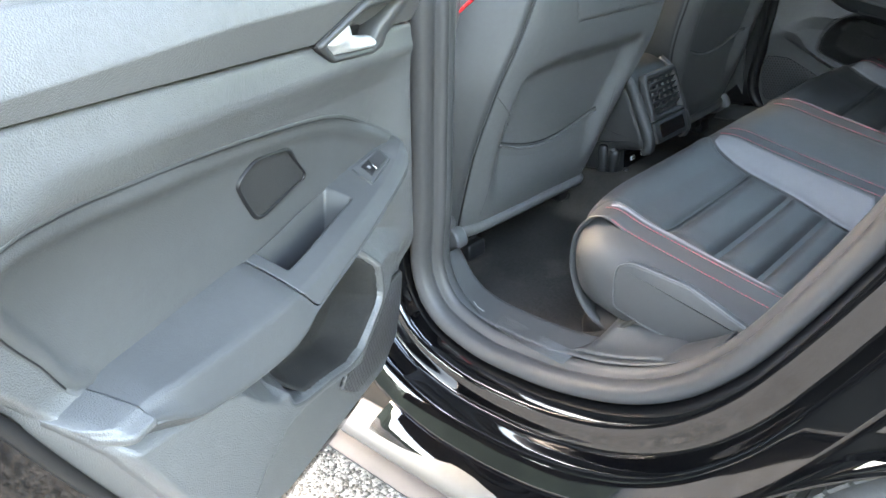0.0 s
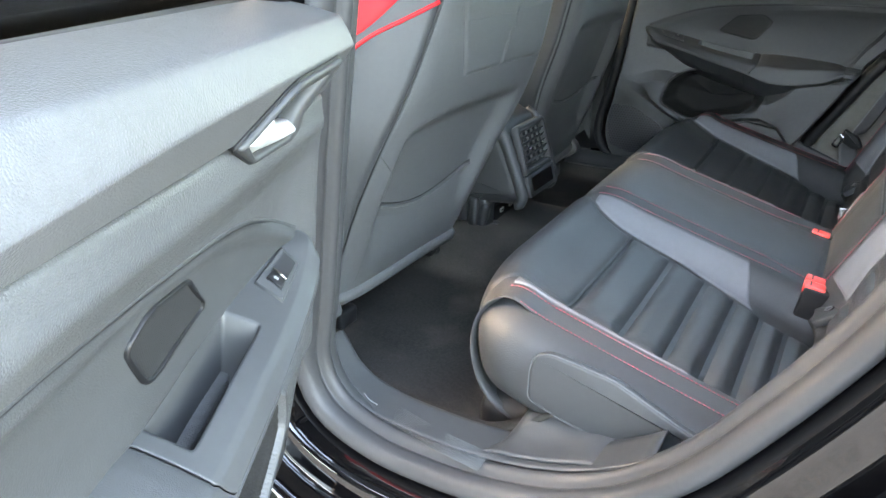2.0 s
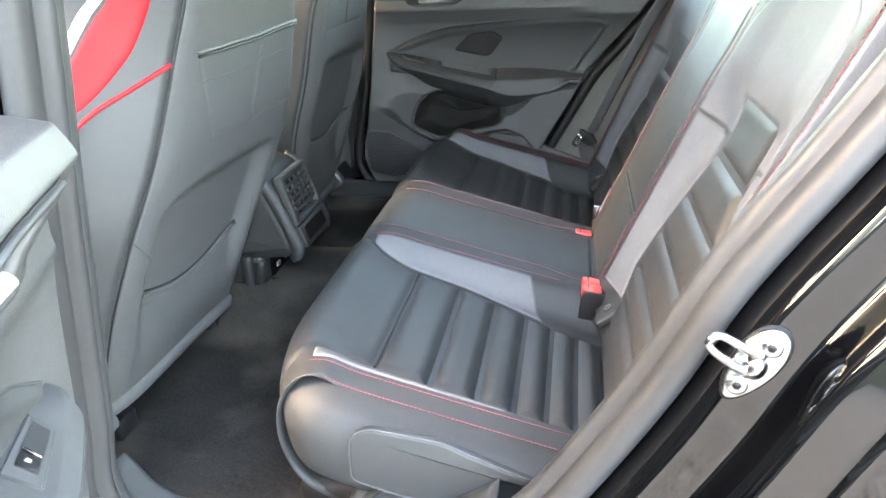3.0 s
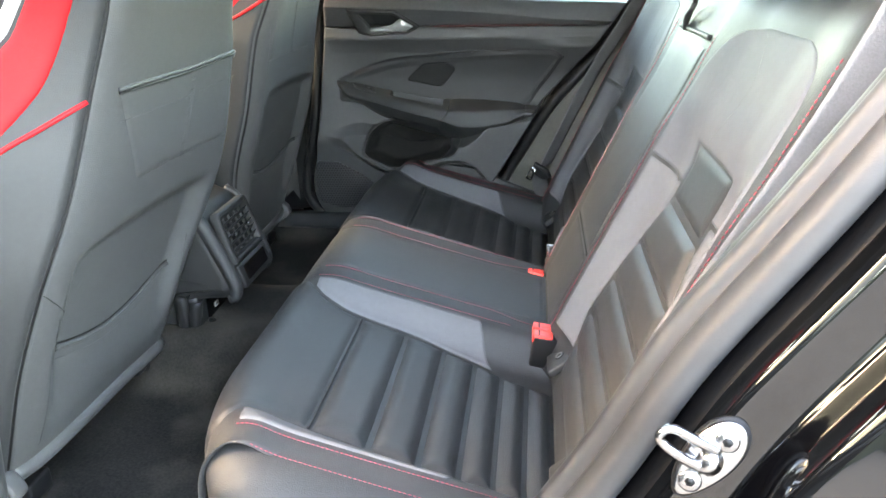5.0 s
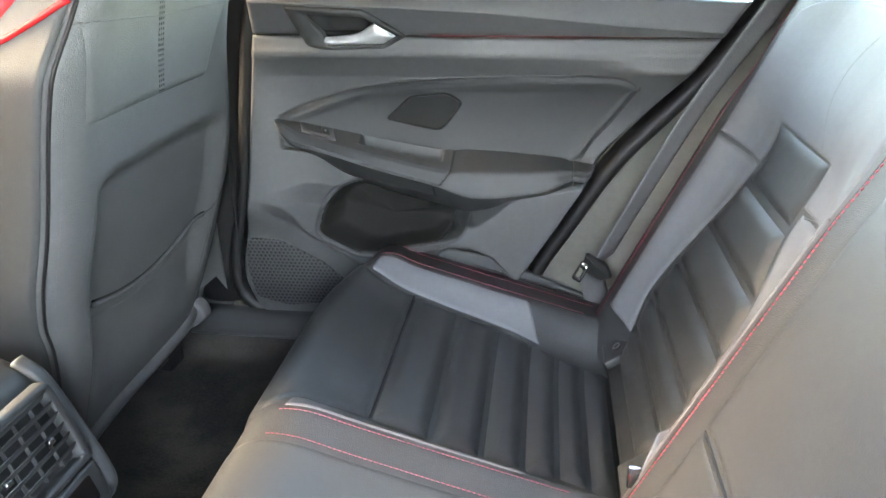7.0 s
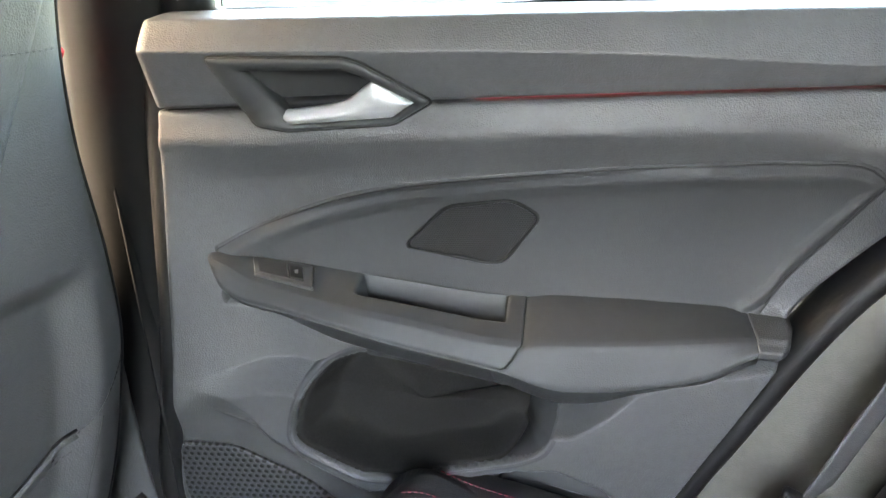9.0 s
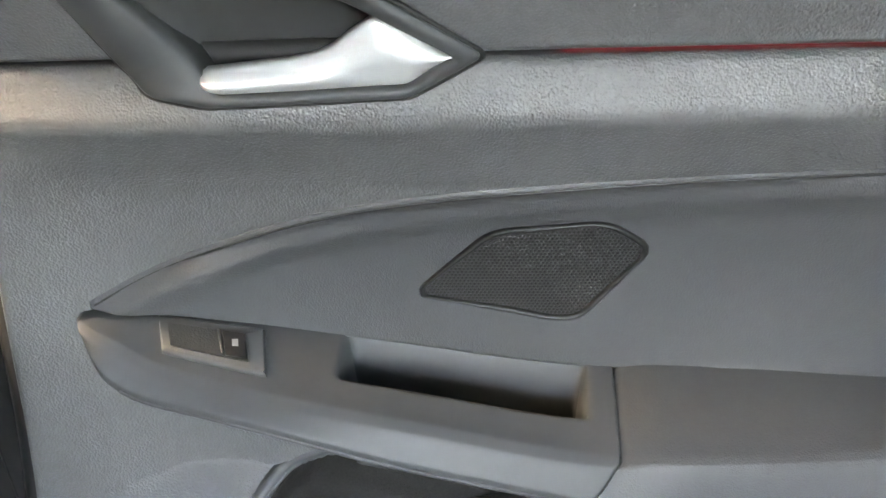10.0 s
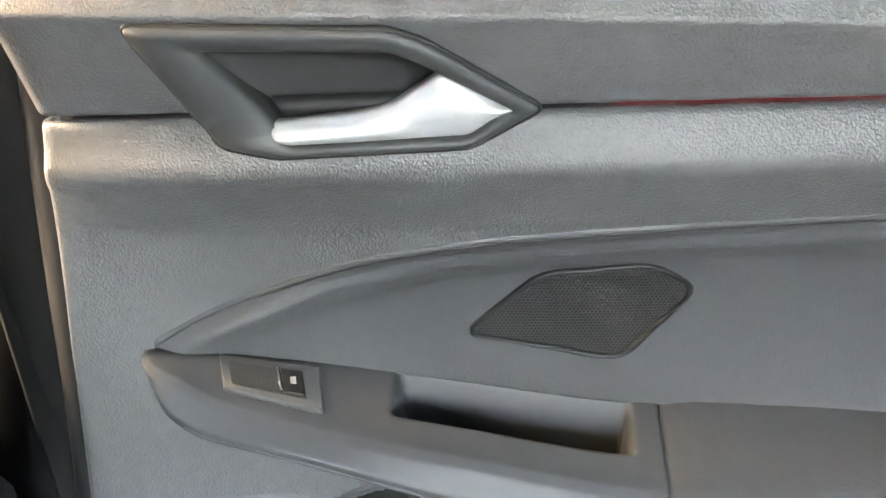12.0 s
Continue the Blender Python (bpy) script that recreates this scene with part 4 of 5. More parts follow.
    def shell_edge(u, v):
        k = min(int(round(u * 59)), 59)
        p = e0[k] * (1 - v) + e1[k] * v
        return at(p[0], -0.020 - 0.02 * v - 0.035 * step(0.55, 0.85, v), p[1])

    part("door_frame", sheet(shell_edge, 60, 16), PAINT, door, "glossy black painted door edge", thick=0.003)
    part("door_edge_seal", tube([at(p[0], -0.022, p[1]) for p in edge_path(0.012)], 0.0065, 8), BLACK_PLASTIC, door, "black rubber edge seal")
    part("outer_skin", sheet(lambda u, v: at(-0.22 + (DOOR_REAR(0.41 + 0.57 * v) + 0.085 + 0.22) * u, -0.150 - 0.030 * math.sin(math.pi * v), 0.415 + 0.565 * v), 20, 16),
         PAINT, door, thick=0.003)
    part("front_return", sheet(lambda u, v: at(-0.25, 0.0 - 0.14 * v, 0.47 + 0.50 * u), 10, 4), BLACK_PLASTIC, door, thick=0.003)
    part("window_pane", slab([at(-0.140, -0.045, 0.975), at(0.560, -0.045, 0.945), at(0.60, 0.01, 1.16), at(0.50, 0.055, 1.30), at(-0.060, 0.065, 1.345)], (0, side, 0.2), 0.004), GLASS_SIDE if side > 0 else GLASS_DARK, door,
                "green-tinted privacy glass", smooth=False)
    frame_pts = [at(-0.165, -0.03, 0.965), at(-0.10, 0.05, 1.22), at(-0.06, 0.075, 1.355), at(0.25, 0.07, 1.37), at(0.50, 0.065, 1.315), at(0.63, 0.01, 1.17), at(0.60, -0.035, 1.00)]
    part("window_frame", tube(curve(frame_pts, 40), 0.024, 10), BLACK_PLASTIC, door, "black window frame")
    part("window_seal", tube([at(-0.15, -0.030, 0.985), at(0.20, -0.032, 0.972), at(0.58, -0.034, 0.956)], 0.006, 8), RUBBER, door)
    if side < 0:
        # latch and fixings in the open door's edge
        latch = part("latch_plate", slab([at(x, -0.055, z) for x, z in rounded([(0.438, 0.745), (0.482, 0.790), (0.506, 0.770), (0.460, 0.725)], 0.01, 4)], inward, 0.003, 0.001), CHROME, door, "steel latch plate")
        part("latch_mouth", slab([at(x, -0.0515, z) for x, z in rounded([(0.458, 0.757), (0.472, 0.771), (0.483, 0.761), (0.470, 0.747)], 0.003, 3)], inward, 0.001), BLACK_PLASTIC, latch, smooth=False)
        part("edge_plug", slab([at(0.36 + 0.009 * math.cos(w), -0.050, 0.615 + 0.009 * math.sin(w)) for w in np.linspace(0, 6.283, 14, endpoint=False)], inward, 0.004, 0.001), RUBBER, door)
        part("lock_mark", slab([at(x, -0.053, z) for x, z in ((0.426, 0.722), (0.436, 0.733), (0.440, 0.729), (0.430, 0.718))], inward, 0.001), RED_PLASTIC, door, smooth=False)
    return door


rear_door(1, pose(-0.316, 0.860, 0), "closed car door with dark leather insert and armrest")
rear_door(-1, pose(-0.331, -0.941, 0.101, -5.84, 5.29, 0) @ pose(0, 0, 0, 0, 0, -63.1) @ Matrix.Scale(0.89, 4), "wide open car door with dark leather insert and armrest")


# ---- rear bench: cushion ----
TOP = curve([(0.12, 0.395), (0.03, 0.398), (-0.022, 0.425), (-0.044, 0.48), (-0.038, 0.535), (-0.012, 0.5665), (0.03, 0.570), (0.10, 0.550), (0.20, 0.522), (0.30, 0.495), (0.42, 0.463)], 240)
TOP_X0 = int(np.argmax(TOP[:, 1]))


def top_frame(t):
    """Point and outward normal of the cushion's middle line; t from 0 (under the front) to 1 (at the backrest)."""
    f = min(max(t, 0), 1) * 239
    k = min(int(f), 238)
    p = TOP[k] * (1 - f + k) + TOP[k + 1] * (f - k)
    a, b = TOP[max(k - 2, 0)], TOP[min(k + 3, 239)]
    d = (b - a) / np.linalg.norm(b - a)
    return p, np.array([-d[1], d[0]])


def t_of(x):
    """The parameter of the upper side at x."""
    k = TOP_X0 + int(np.searchsorted(TOP[TOP_X0:, 0], x)) if x > TOP[TOP_X0, 0] else TOP_X0
    k = min(max(k, 1), 239)
    x0, x1 = TOP[k - 1, 0], TOP[k, 0]
    return (k - 1 + (min(max((x - x0) / (x1 - x0), 0), 1) if x1 > x0 else 0)) / 239


STRIP_IN = hermite([(-0.02, 0.151), (-0.006, 0.154), (0.008, 0.172), (0.03, 0.188), (0.10, 0.200), (0.17, 0.200), (0.232, 0.206), (0.285, 0.2125), (0.34, 0.222)])
STRIP_OUT = hermite([(-0.02, 0.550), (-0.006, 0.538), (0.02, 0.519), (0.10, 0.510), (0.17, 0.509), (0.232, 0.509), (0.285, 0.505), (0.34, 0.496)])
CROSS = hermite([(0.0, 0.006), (0.11, 0.005), (0.128, 0.006), (0.148, 0.007), (0.165, 0.002), (0.20, -0.009), (0.235, -0.013), (0.355, -0.014), (0.455, -0.013), (0.49, -0.008),
                 (0.53, 0.005), (0.555, 0.010), (0.585, 0.010), (0.61, 0.005), (0.632, -0.008), (0.648, -0.030), (0.656, -0.065), (0.657, -0.12)])


def front_round(s, x, n):
    """The front corners of the cushion sweep back."""
    w = 1 - step(-0.03, 0.10, x) if n[1] > 0 else 1.0
    return 0.075 * max(0.0, (s - 0.40) / 0.257) ** 2 * w


def cushion_point(t, y, lift=0.0):
    p, n = top_frame(t)
    s = abs(y)
    h = CROSS(s)
    if s < 0.60:
        h *= step(-0.035, 0.05, p[0]) if n[1] > 0 else 0.0
    # the seat wells sink towards the backrest
    h -= step(0.150, 0.200, s) * step(0.560, 0.508, s) * step(-0.03, 0.05, p[0]) * (0.015 + 0.08 * max(p[0] - 0.10, -0.10)) * (n[1] > 0)
    q = p + n * (h + lift)
    return q[0] + front_round(s, p[0], n), y, q[1]


def overlay(fn_y0, fn_y1, t0, t1, puff, nu, nv, sgn, soft=0.009, end=None):
    """A padded patch over the cushion between two side lines and two depths, its edges tucked in."""
    def fn(u, v):
        tt0, tt1 = t0, t1
        if end is not None:
            tt1 = t_of(end(v))
        t = tt0 + (tt1 - tt0) * u
        p, _ = top_frame(t)
        a, b = fn_y0(p[0]), fn_y1(p[0])
        y = a + (b - a) * v
        length = (tt1 - tt0) * 0.72
        e = min(u * length, (1 - u) * length, (y - a), (b - y))
        k = 1 - (1 - min(max(e / soft, 0), 1)) ** 2
        return cushion_point(t, sgn * y, -0.0025 + puff * k)
    return sheet(fn, nu, nv)


BENCH = thing("rear_bench", "dark leather rear bench with light grey panels and red stitching", "rear bench")


def bench_cushion():
    bench = BENCH
    part("cushion_core", sheet(lambda u, v: cushion_point(u, -0.60 + 1.20 * v), 110, 140), LEATHER, bench, "dark leather cushion cover", thick=0.002)
    for sgn in (-1, 1):
        # outer bolster: round the front corner and down the side
        plan = curve([(-0.034, 0.44), (-0.020, 0.525), (0.000, 0.590), (0.032, 0.635), (0.085, 0.655), (0.20, 0.657), (0.30, 0.657), (0.42, 0.657)], 70)
        tan = np.gradient(plan, axis=0)
        tan /= np.linalg.norm(tan, axis=1)[:, None]
        drop = curve([(0.075, 0.0), (0.045, 0.001), (0.022, 0.009), (0.007, 0.024), (0.0, 0.045), (0.001, 0.075), (0.008, 0.098), (0.024, 0.112), (0.050, 0.118)], 34)

        def side(u, v, sgn=sgn):
            k, j = int(round(u * 69)), int(round(v * 33))
            o, d = drop[j]
            x, y = plan[k] + np.array([tan[k][1], -tan[k][0]]) * o
            xb, yb = plan[k] + np.array([tan[k][1], -tan[k][0]]) * 0.075
            zb = cushion_point(t_of(xb), min(yb, 0.59))[2] if xb > TOP[TOP_X0, 0] else 0.572
            top = min(zb, 0.574) + 0.002
            return x, sgn * y, max(top - d, 0.395)
        part("side_bolster", sheet(side, 70, 34), LEATHER, bench, "smooth dark leather bolster")
        pad = rounded([(0.104, 0.483), (0.105, 0.526), (0.110, 0.546), (0.130, 0.556), (0.210, 0.545), (0.285, 0.512), (0.375, 0.478), (0.34, 0.458), (0.21, 0.458), (0.157, 0.467)], 0.010, 5)
        part("side_pad", slab([(x, sgn * 0.650, z) for x, z in pad], (0, sgn, 0), 0.0135, 0.005, 3), LEATHER_PLAIN, bench, "plain dark leather side pad")
        part("side_pad_seam", tube([(x, sgn * 0.6615, z) for x, z in pad], 0.0009, 5, closed=True), GREY_THREAD, bench)
        # light grey strips
        part("grey_strip", overlay(lambda x: 0.149, STRIP_IN, t_of(-0.004), 0, 0.0055, 60, 14, sgn, 0.006, lambda v: 0.276 + 0.041 * v), GREY_LEATHER, bench, "light grey leather strip")
        part("grey_strip", overlay(STRIP_OUT, lambda x: 0.559, t_of(-0.002), 0, 0.0055, 60, 14, sgn, 0.006, lambda v: 0.306 - 0.040 * v), GREY_LEATHER, bench, "light grey leather strip")
        # seat well: plain front pad and cross pleats
        part("well_pad", overlay(STRIP_IN, STRIP_OUT, 0.14, t_of(0.098), 0.0075, 60, 50, sgn, 0.014), LEATHER, bench)
        part("well_seam", tube([cushion_point(t_of(0.0985), sgn * y, 0.0006) for y in np.linspace(STRIP_IN(0.098) + 0.002, STRIP_OUT(0.098) - 0.002, 30)], 0.0022, 6), BLACK_PLASTIC, bench)
        cuts = [0.099, 0.172, 0.234, 0.285, 0.329, 0.369, 0.410]
        for a, b in zip(cuts[:-1], cuts[1:]):
            part("pleat", overlay(STRIP_IN, STRIP_OUT, t_of(a), t_of(b), 0.0115, 20, 46, sgn, 0.022), LEATHER, bench)
            part("pleat_seam", tube([cushion_point(t_of(b), sgn * y, -0.0012) for y in np.linspace(STRIP_IN(b) + 0.004, STRIP_OUT(b) - 0.004, 30)], 0.0018, 5), BLACK_PLASTIC, bench)
        # red and grey seams along the crests
        for y, x0, x1, mat, name in ((0.1435, -0.015, 0.325, RED_THREAD, "red_stitching"), (0.102, 0.0, 0.385, RED_THREAD, "red_stitching"),
                                     (0.566, -0.012, 0.36, RED_THREAD, "red_stitching")):
            pts = [cushion_point(t_of(x), sgn * (y + (0.015 * step(0.28, 0.36, x) if y < 0.11 else 0)), 0.0022) for x in np.linspace(x0, x1, 70)]
            part(name, stitches(pts, 0.0056, 0.0040, 0.00085), mat, bench, "red thread stitches")
            seam = [cushion_point(t_of(x), sgn * (y - 0.0045), 0.0004) for x in np.linspace(x0, x1, 60)]
            part("seam", tube(seam, 0.0011, 5), BLACK_PLASTIC, bench)
        low = [(cushion_point(t_of(x), 0.582)[0], sgn * 0.600, cushion_point(t_of(x), 0.582)[2] + 0.0025) for x in np.linspace(0.045, 0.38, 60)]
        part("red_stitching", stitches(low, 0.0056, 0.0040, 0.00085), RED_THREAD, bench, "red thread stitches")
        # plastic foot between cushion and sill
        def foot(u, v, sgn=sgn):
            x = 0.045 + 0.33 * u + 0.012 * v
            z = SILL(min(x, 0.20)) + 0.004 + (0.468 - SILL(min(x, 0.20))) * step(0.15, 1.0, v) * step(0.0, 0.25, u)
            return x, sgn * (0.717 - 0.110 * v), z - 0.075 * step(0.16, 0.0, u) * (0.15 + 0.85 * step(0.0, 0.6, v))
        part("seat_foot", sheet(foot, 30, 20), SATIN, bench, "satin dark plastic seat base", thick=0.004)
    part("middle_panel", overlay(lambda x: -0.098, lambda x: 0.098, 0.14, t_of(0.385), 0.0045, 90, 34, 1, 0.010), LEATHER_PLAIN, bench, "smooth dark middle panel")
    part("cushion_base", block(0.0, 0.40, -0.60, 0.60, 0.33, 0.42, 0.03, 3), BLACK_PLASTIC, bench)


# ---- rear bench: backrest ----
def back_point(y, z, lift=0.0):
    s = abs(y)
    w = step(0.80, 0.88, z)
    low = BACK_LOW(s)
    high = BACK_HIGH(s)
    h = low * (1 - w) + high * w + lift
    over = max(z - 0.985, 0)
    x = 0.415 + 0.444 * (min(z, 0.985) - 0.475)
    zz = min(z, 0.985)
    if over > 0:
        a = min(over / 0.06, 1) * 1.45
        x, zz = x + 0.024 * a + 0.05 * (1 - math.cos(a)), zz + 0.045 * math.sin(a)
    return x - 0.914 * h, y, zz + 0.406 * h


BACK_LOW = hermite([(0.0, 0.026), (0.118, 0.026), (0.13, 0.028), (0.155, 0.029), (0.17, 0.024), (0.21, 0.004), (0.235, 0.0), (0.475, 0.0), (0.505, 0.008), (0.55, 0.030), (0.585, 0.034),
                    (0.61, 0.026), (0.632, 0.002), (0.642, -0.04), (0.643, -0.08)])
BACK_HIGH = hermite([(0.0, 0.022), (0.118, 0.022), (0.155, 0.025), (0.20, 0.022), (0.28, 0.012), (0.355, 0.010), (0.43, 0.012), (0.51, 0.024), (0.56, 0.030), (0.60, 0.022), (0.625, 0.0), (0.64, -0.04), (0.643, -0.08)])
INSET = hermite([(0.44, 0.115), (0.50, 0.130), (0.564, 0.146), (0.625, 0.137), (0.69, 0.118), (0.765, 0.087), (0.80, 0.086), (0.836, 0.092)])


def back_patch(y0, y1, z0, z1, puff, nu, nv, sgn, soft=0.009, ends=1.1):
    def fn(u, v):
        z = z0 + (z1 - z0) * u
        a, b = y0(z), y1(z)
        y = a + (b - a) * v
        e = min((z - z0) * ends, (z1 - z) * ends, y - a, b - y)
        k = 1 - (1 - min(max(e / soft, 0), 1)) ** 2
        return back_point(sgn * y, z, -0.0025 + puff * k)
    return sheet(fn, nu, nv)


def bench_backrest():
    rest = BENCH
    part("backrest_core", sheet(lambda u, v: back_point(-0.643 + 1.286 * u, 0.435 + 0.62 * v), 190, 90), LEATHER, rest, "dark leather backrest cover", thick=0.002)
    part("backrest_shell", sheet(lambda u, v: (0.62 + 0.16 * v + 0.03, -0.62 + 1.24 * u, 0.43 + 0.58 * v), 4, 4), CARPET, rest, thick=0.02)
    for sgn in (-1, 1):
        c = 0.355
        part("grey_strip", back_patch(lambda z: 0.157, lambda z: c - INSET(z), 0.500, 0.7855, 0.0055, 60, 16, sgn, 0.007, 12.0), GREY_LEATHER, rest, "light grey leather strip")
        part("grey_strip", back_patch(lambda z: c + INSET(z), lambda z: 0.560, 0.500, 0.7855, 0.0055, 60, 16, sgn, 0.007, 12.0), GREY_LEATHER, rest, "light grey leather strip")
        yin = hermite([(0.785, 0.157), (0.84, 0.157), (0.90, 0.164), (0.945, 0.195), (0.965, 0.235), (0.976, 0.30)])
        yout = hermite([(0.785, 0.556), (0.86, 0.558), (0.91, 0.557), (0.945, 0.545), (0.965, 0.505), (0.976, 0.44)])

        def shoulder(u, v, sgn=sgn):
            z = 0.785 + 0.191 * u
            a, b = yin(z), yout(z)
            y = a + (b - a) * v
            e = min((z - 0.785) * 12, (0.978 - z) * 1.1, y - a, b - y)
            k = 1 - (1 - min(max(e / 0.007, 0), 1)) ** 2
            dip = step(0.0, 0.014, min(INSET(z) - abs(y - c), 0.838 - z)) if z < 0.838 else 0
            return back_point(sgn * y, z, -0.0025 + 0.0055 * k - 0.012 * dip)
        part("grey_shoulder", sheet(shoulder, 60, 70), GREY_LEATHER, rest, "light grey leather shoulder panel")
        cuts = [0.462, 0.513, 0.563, 0.625, 0.690, 0.759, 0.838]
        for a, b in zip(cuts[:-1], cuts[1:]):
            part("pleat", back_patch(lambda z: c - INSET(z), lambda z: c + INSET(z), a, b, 0.0100 if b < 0.83 else 0.0065, 18, 40, sgn, 0.020), LEATHER, rest)
            part("pleat_seam", tube([back_point(sgn * y, b, -0.0012) for y in np.linspace(c - INSET(b) + 0.004, c + INSET(b) - 0.004, 30)], 0.0016, 5), BLACK_PLASTIC, rest)
        for y, z0, z1 in ((0.146, 0.47, 0.95), (0.575, 0.47, 0.97)):
            pts = [back_point(sgn * y, z, 0.0022) for z in np.linspace(z0, z1, 70)]
            part("red_stitching", stitches(pts, 0.0060, 0.0042, 0.0010), RED_THREAD, rest, "red thread stitches")
            part("seam", tube([back_point(sgn * (y + 0.005), z, 0.0004) for z in np.linspace(z0, z1, 60)], 0.0011, 5), BLACK_PLASTIC, rest)
        part("seam", tube([back_point(sgn * (c + d), 0.786 + 0.05 * (abs(d) / 0.2 - 0.6), 0.0022) for d in np.linspace(-0.2, -0.10, 12)], 0.0009, 5), GREY_THREAD, rest)
        part("shoulder_seam", tube([back_point(sgn * (0.30 + 0.05 * math.sin(3 * w)), 0.84 + 0.13 * w, 0.0026) for w in np.linspace(0, 1, 20)], 0.0007, 5), GREY_TRIM, rest)
    part("armrest_panel", back_patch(lambda z: -0.119, lambda z: 0.119, 0.604, 0.932, 0.0055, 60, 40, 1, 0.010), LEATHER_PLAIN, rest, "smooth dark fold-down armrest")
    part("armrest_foot", back_patch(lambda z: -0.119, lambda z: 0.119, 0.470, 0.600, 0.0050, 30, 40, 1, 0.010), LEATHER_PLAIN, rest, "smooth dark panel below the armrest")
    part("armrest_hinge_gap", tube([back_point(y, 0.602, 0.0006) for y in np.linspace(-0.112, 0.112, 20)], 0.0022, 6), BLACK_PLASTIC, rest)
    part("armrest_slot", tube([back_point(y, 0.942, 0.0015) for y in np.linspace(-0.115, 0.115, 20)], 0.0045, 8), BLACK_PLASTIC, rest)
    loop = [back_point(0.070, 0.940, 0.003), back_point(0.040, 0.955, 0.016), back_point(0.000, 0.970, 0.022), back_point(0.025, 0.984, 0.020), back_point(0.055, 0.970, 0.012), back_point(0.072, 0.940, 0.004)]
    part("pull_strap", tube(curve(loop, 30), 0.0045, 8), WEBBING, rest, "black woven pull strap")
    for sgn in (-1, 0, 1):
        y0, wd = sgn * 0.355, 0.115 if sgn else 0.10
        h = thing("headrest", "light grey and black leather headrest on steel posts", "headrest", (0.685, y0, 1.06), group="rear headrests")
        def puffy(u, v, wd=wd):
            a, b = 2 * math.pi * u, math.pi * (v - 0.5)
            f = lambda w: math.copysign(abs(w) ** 0.55, w)
            return 0.055 * f(math.cos(b)) * f(math.cos(a)) + 0.02 * math.sin(b), wd * f(math.cos(b)) * f(math.sin(a)), 0.085 + 0.075 * f(math.sin(b))
        part("cushion", sheet(puffy, 36, 20, loop_u=True), GREY_LEATHER if sgn else LEATHER, h)
        for s in (-1, 1):
            part("post", tube([(0.0, s * 0.06, -0.05), (0.005, s * 0.06, 0.03)], 0.006, 10), CHROME, h)
            part("post_sleeve", tube([(0.0, s * 0.06, -0.035), (0.0, s * 0.06, -0.024)], 0.013, 14), BLACK_PLASTIC, h)


def buckle(x, y, z, turn, double):
    """Stands upright out of the gap, its release buttons on top."""
    b = thing("belt_buckle", "black seat belt buckle with red release button", "seat belt buckle", (x, y, z, 0, 8, turn), group="rear belt buckles")
    for k in range(2 if double else 1):
        off = 0.0 + (0.0255 * (k - 0.5) if double else 0.0)
        part("body", block(-0.019, 0.020, off - 0.0126, off + 0.0126, -0.055, 0.0, 0.004, 3), BLACK_PLASTIC, b)
        part("button", block(-0.0205, 0.012, off - 0.0112, off + 0.0112, -0.012, 0.0035, 0.003, 3), RED_PLASTIC, b, "red release button")
        part("slot", block(-0.012, -0.0095, off - 0.010, off + 0.010, 0.0030, 0.0039, 0.0003), BLACK_PLASTIC, b)
    part("stalk", block(-0.008, 0.010, -0.012, 0.012, -0.10, -0.05, 0.004), BLACK_PLASTIC, b)


def isofix(x, y, z):
    m = thing("anchor_flap", "small black child seat anchor flap with white mark", "anchor flap", (x, y, z, 0, -38, 0), group="child seat anchor flaps")
    part("flap", block(-0.026, 0.030, -0.028, 0.028, -0.010, 0.003, 0.004, 3), LEATHER, m)
    part("button", tube([(0.0, 0, 0.002), (0.0, 0, 0.0045)], 0.0085, 20), BLACK_PLASTIC, m)
    part("mark", tube([(0.0055 * math.cos(w), 0.0055 * math.sin(w), 0.0047) for w in np.linspace(0, 6.283, 18, endpoint=False)], 0.0009, 5, closed=True), WHITE_PRINT, m)


def strap(points, widths, mat, parent, name="webbing"):
    """A flat belt along points, with half-width vectors."""
    p = curve(points, 40)
    w = curve(widths, 40)
    bm = sheet(lambda u, v: tuple(p[int(round(u * 39))] + w[int(round(u * 39))] * (2 * v - 1)), 40, 7)
    return part(name, bm, mat, parent, thick=0.0014)


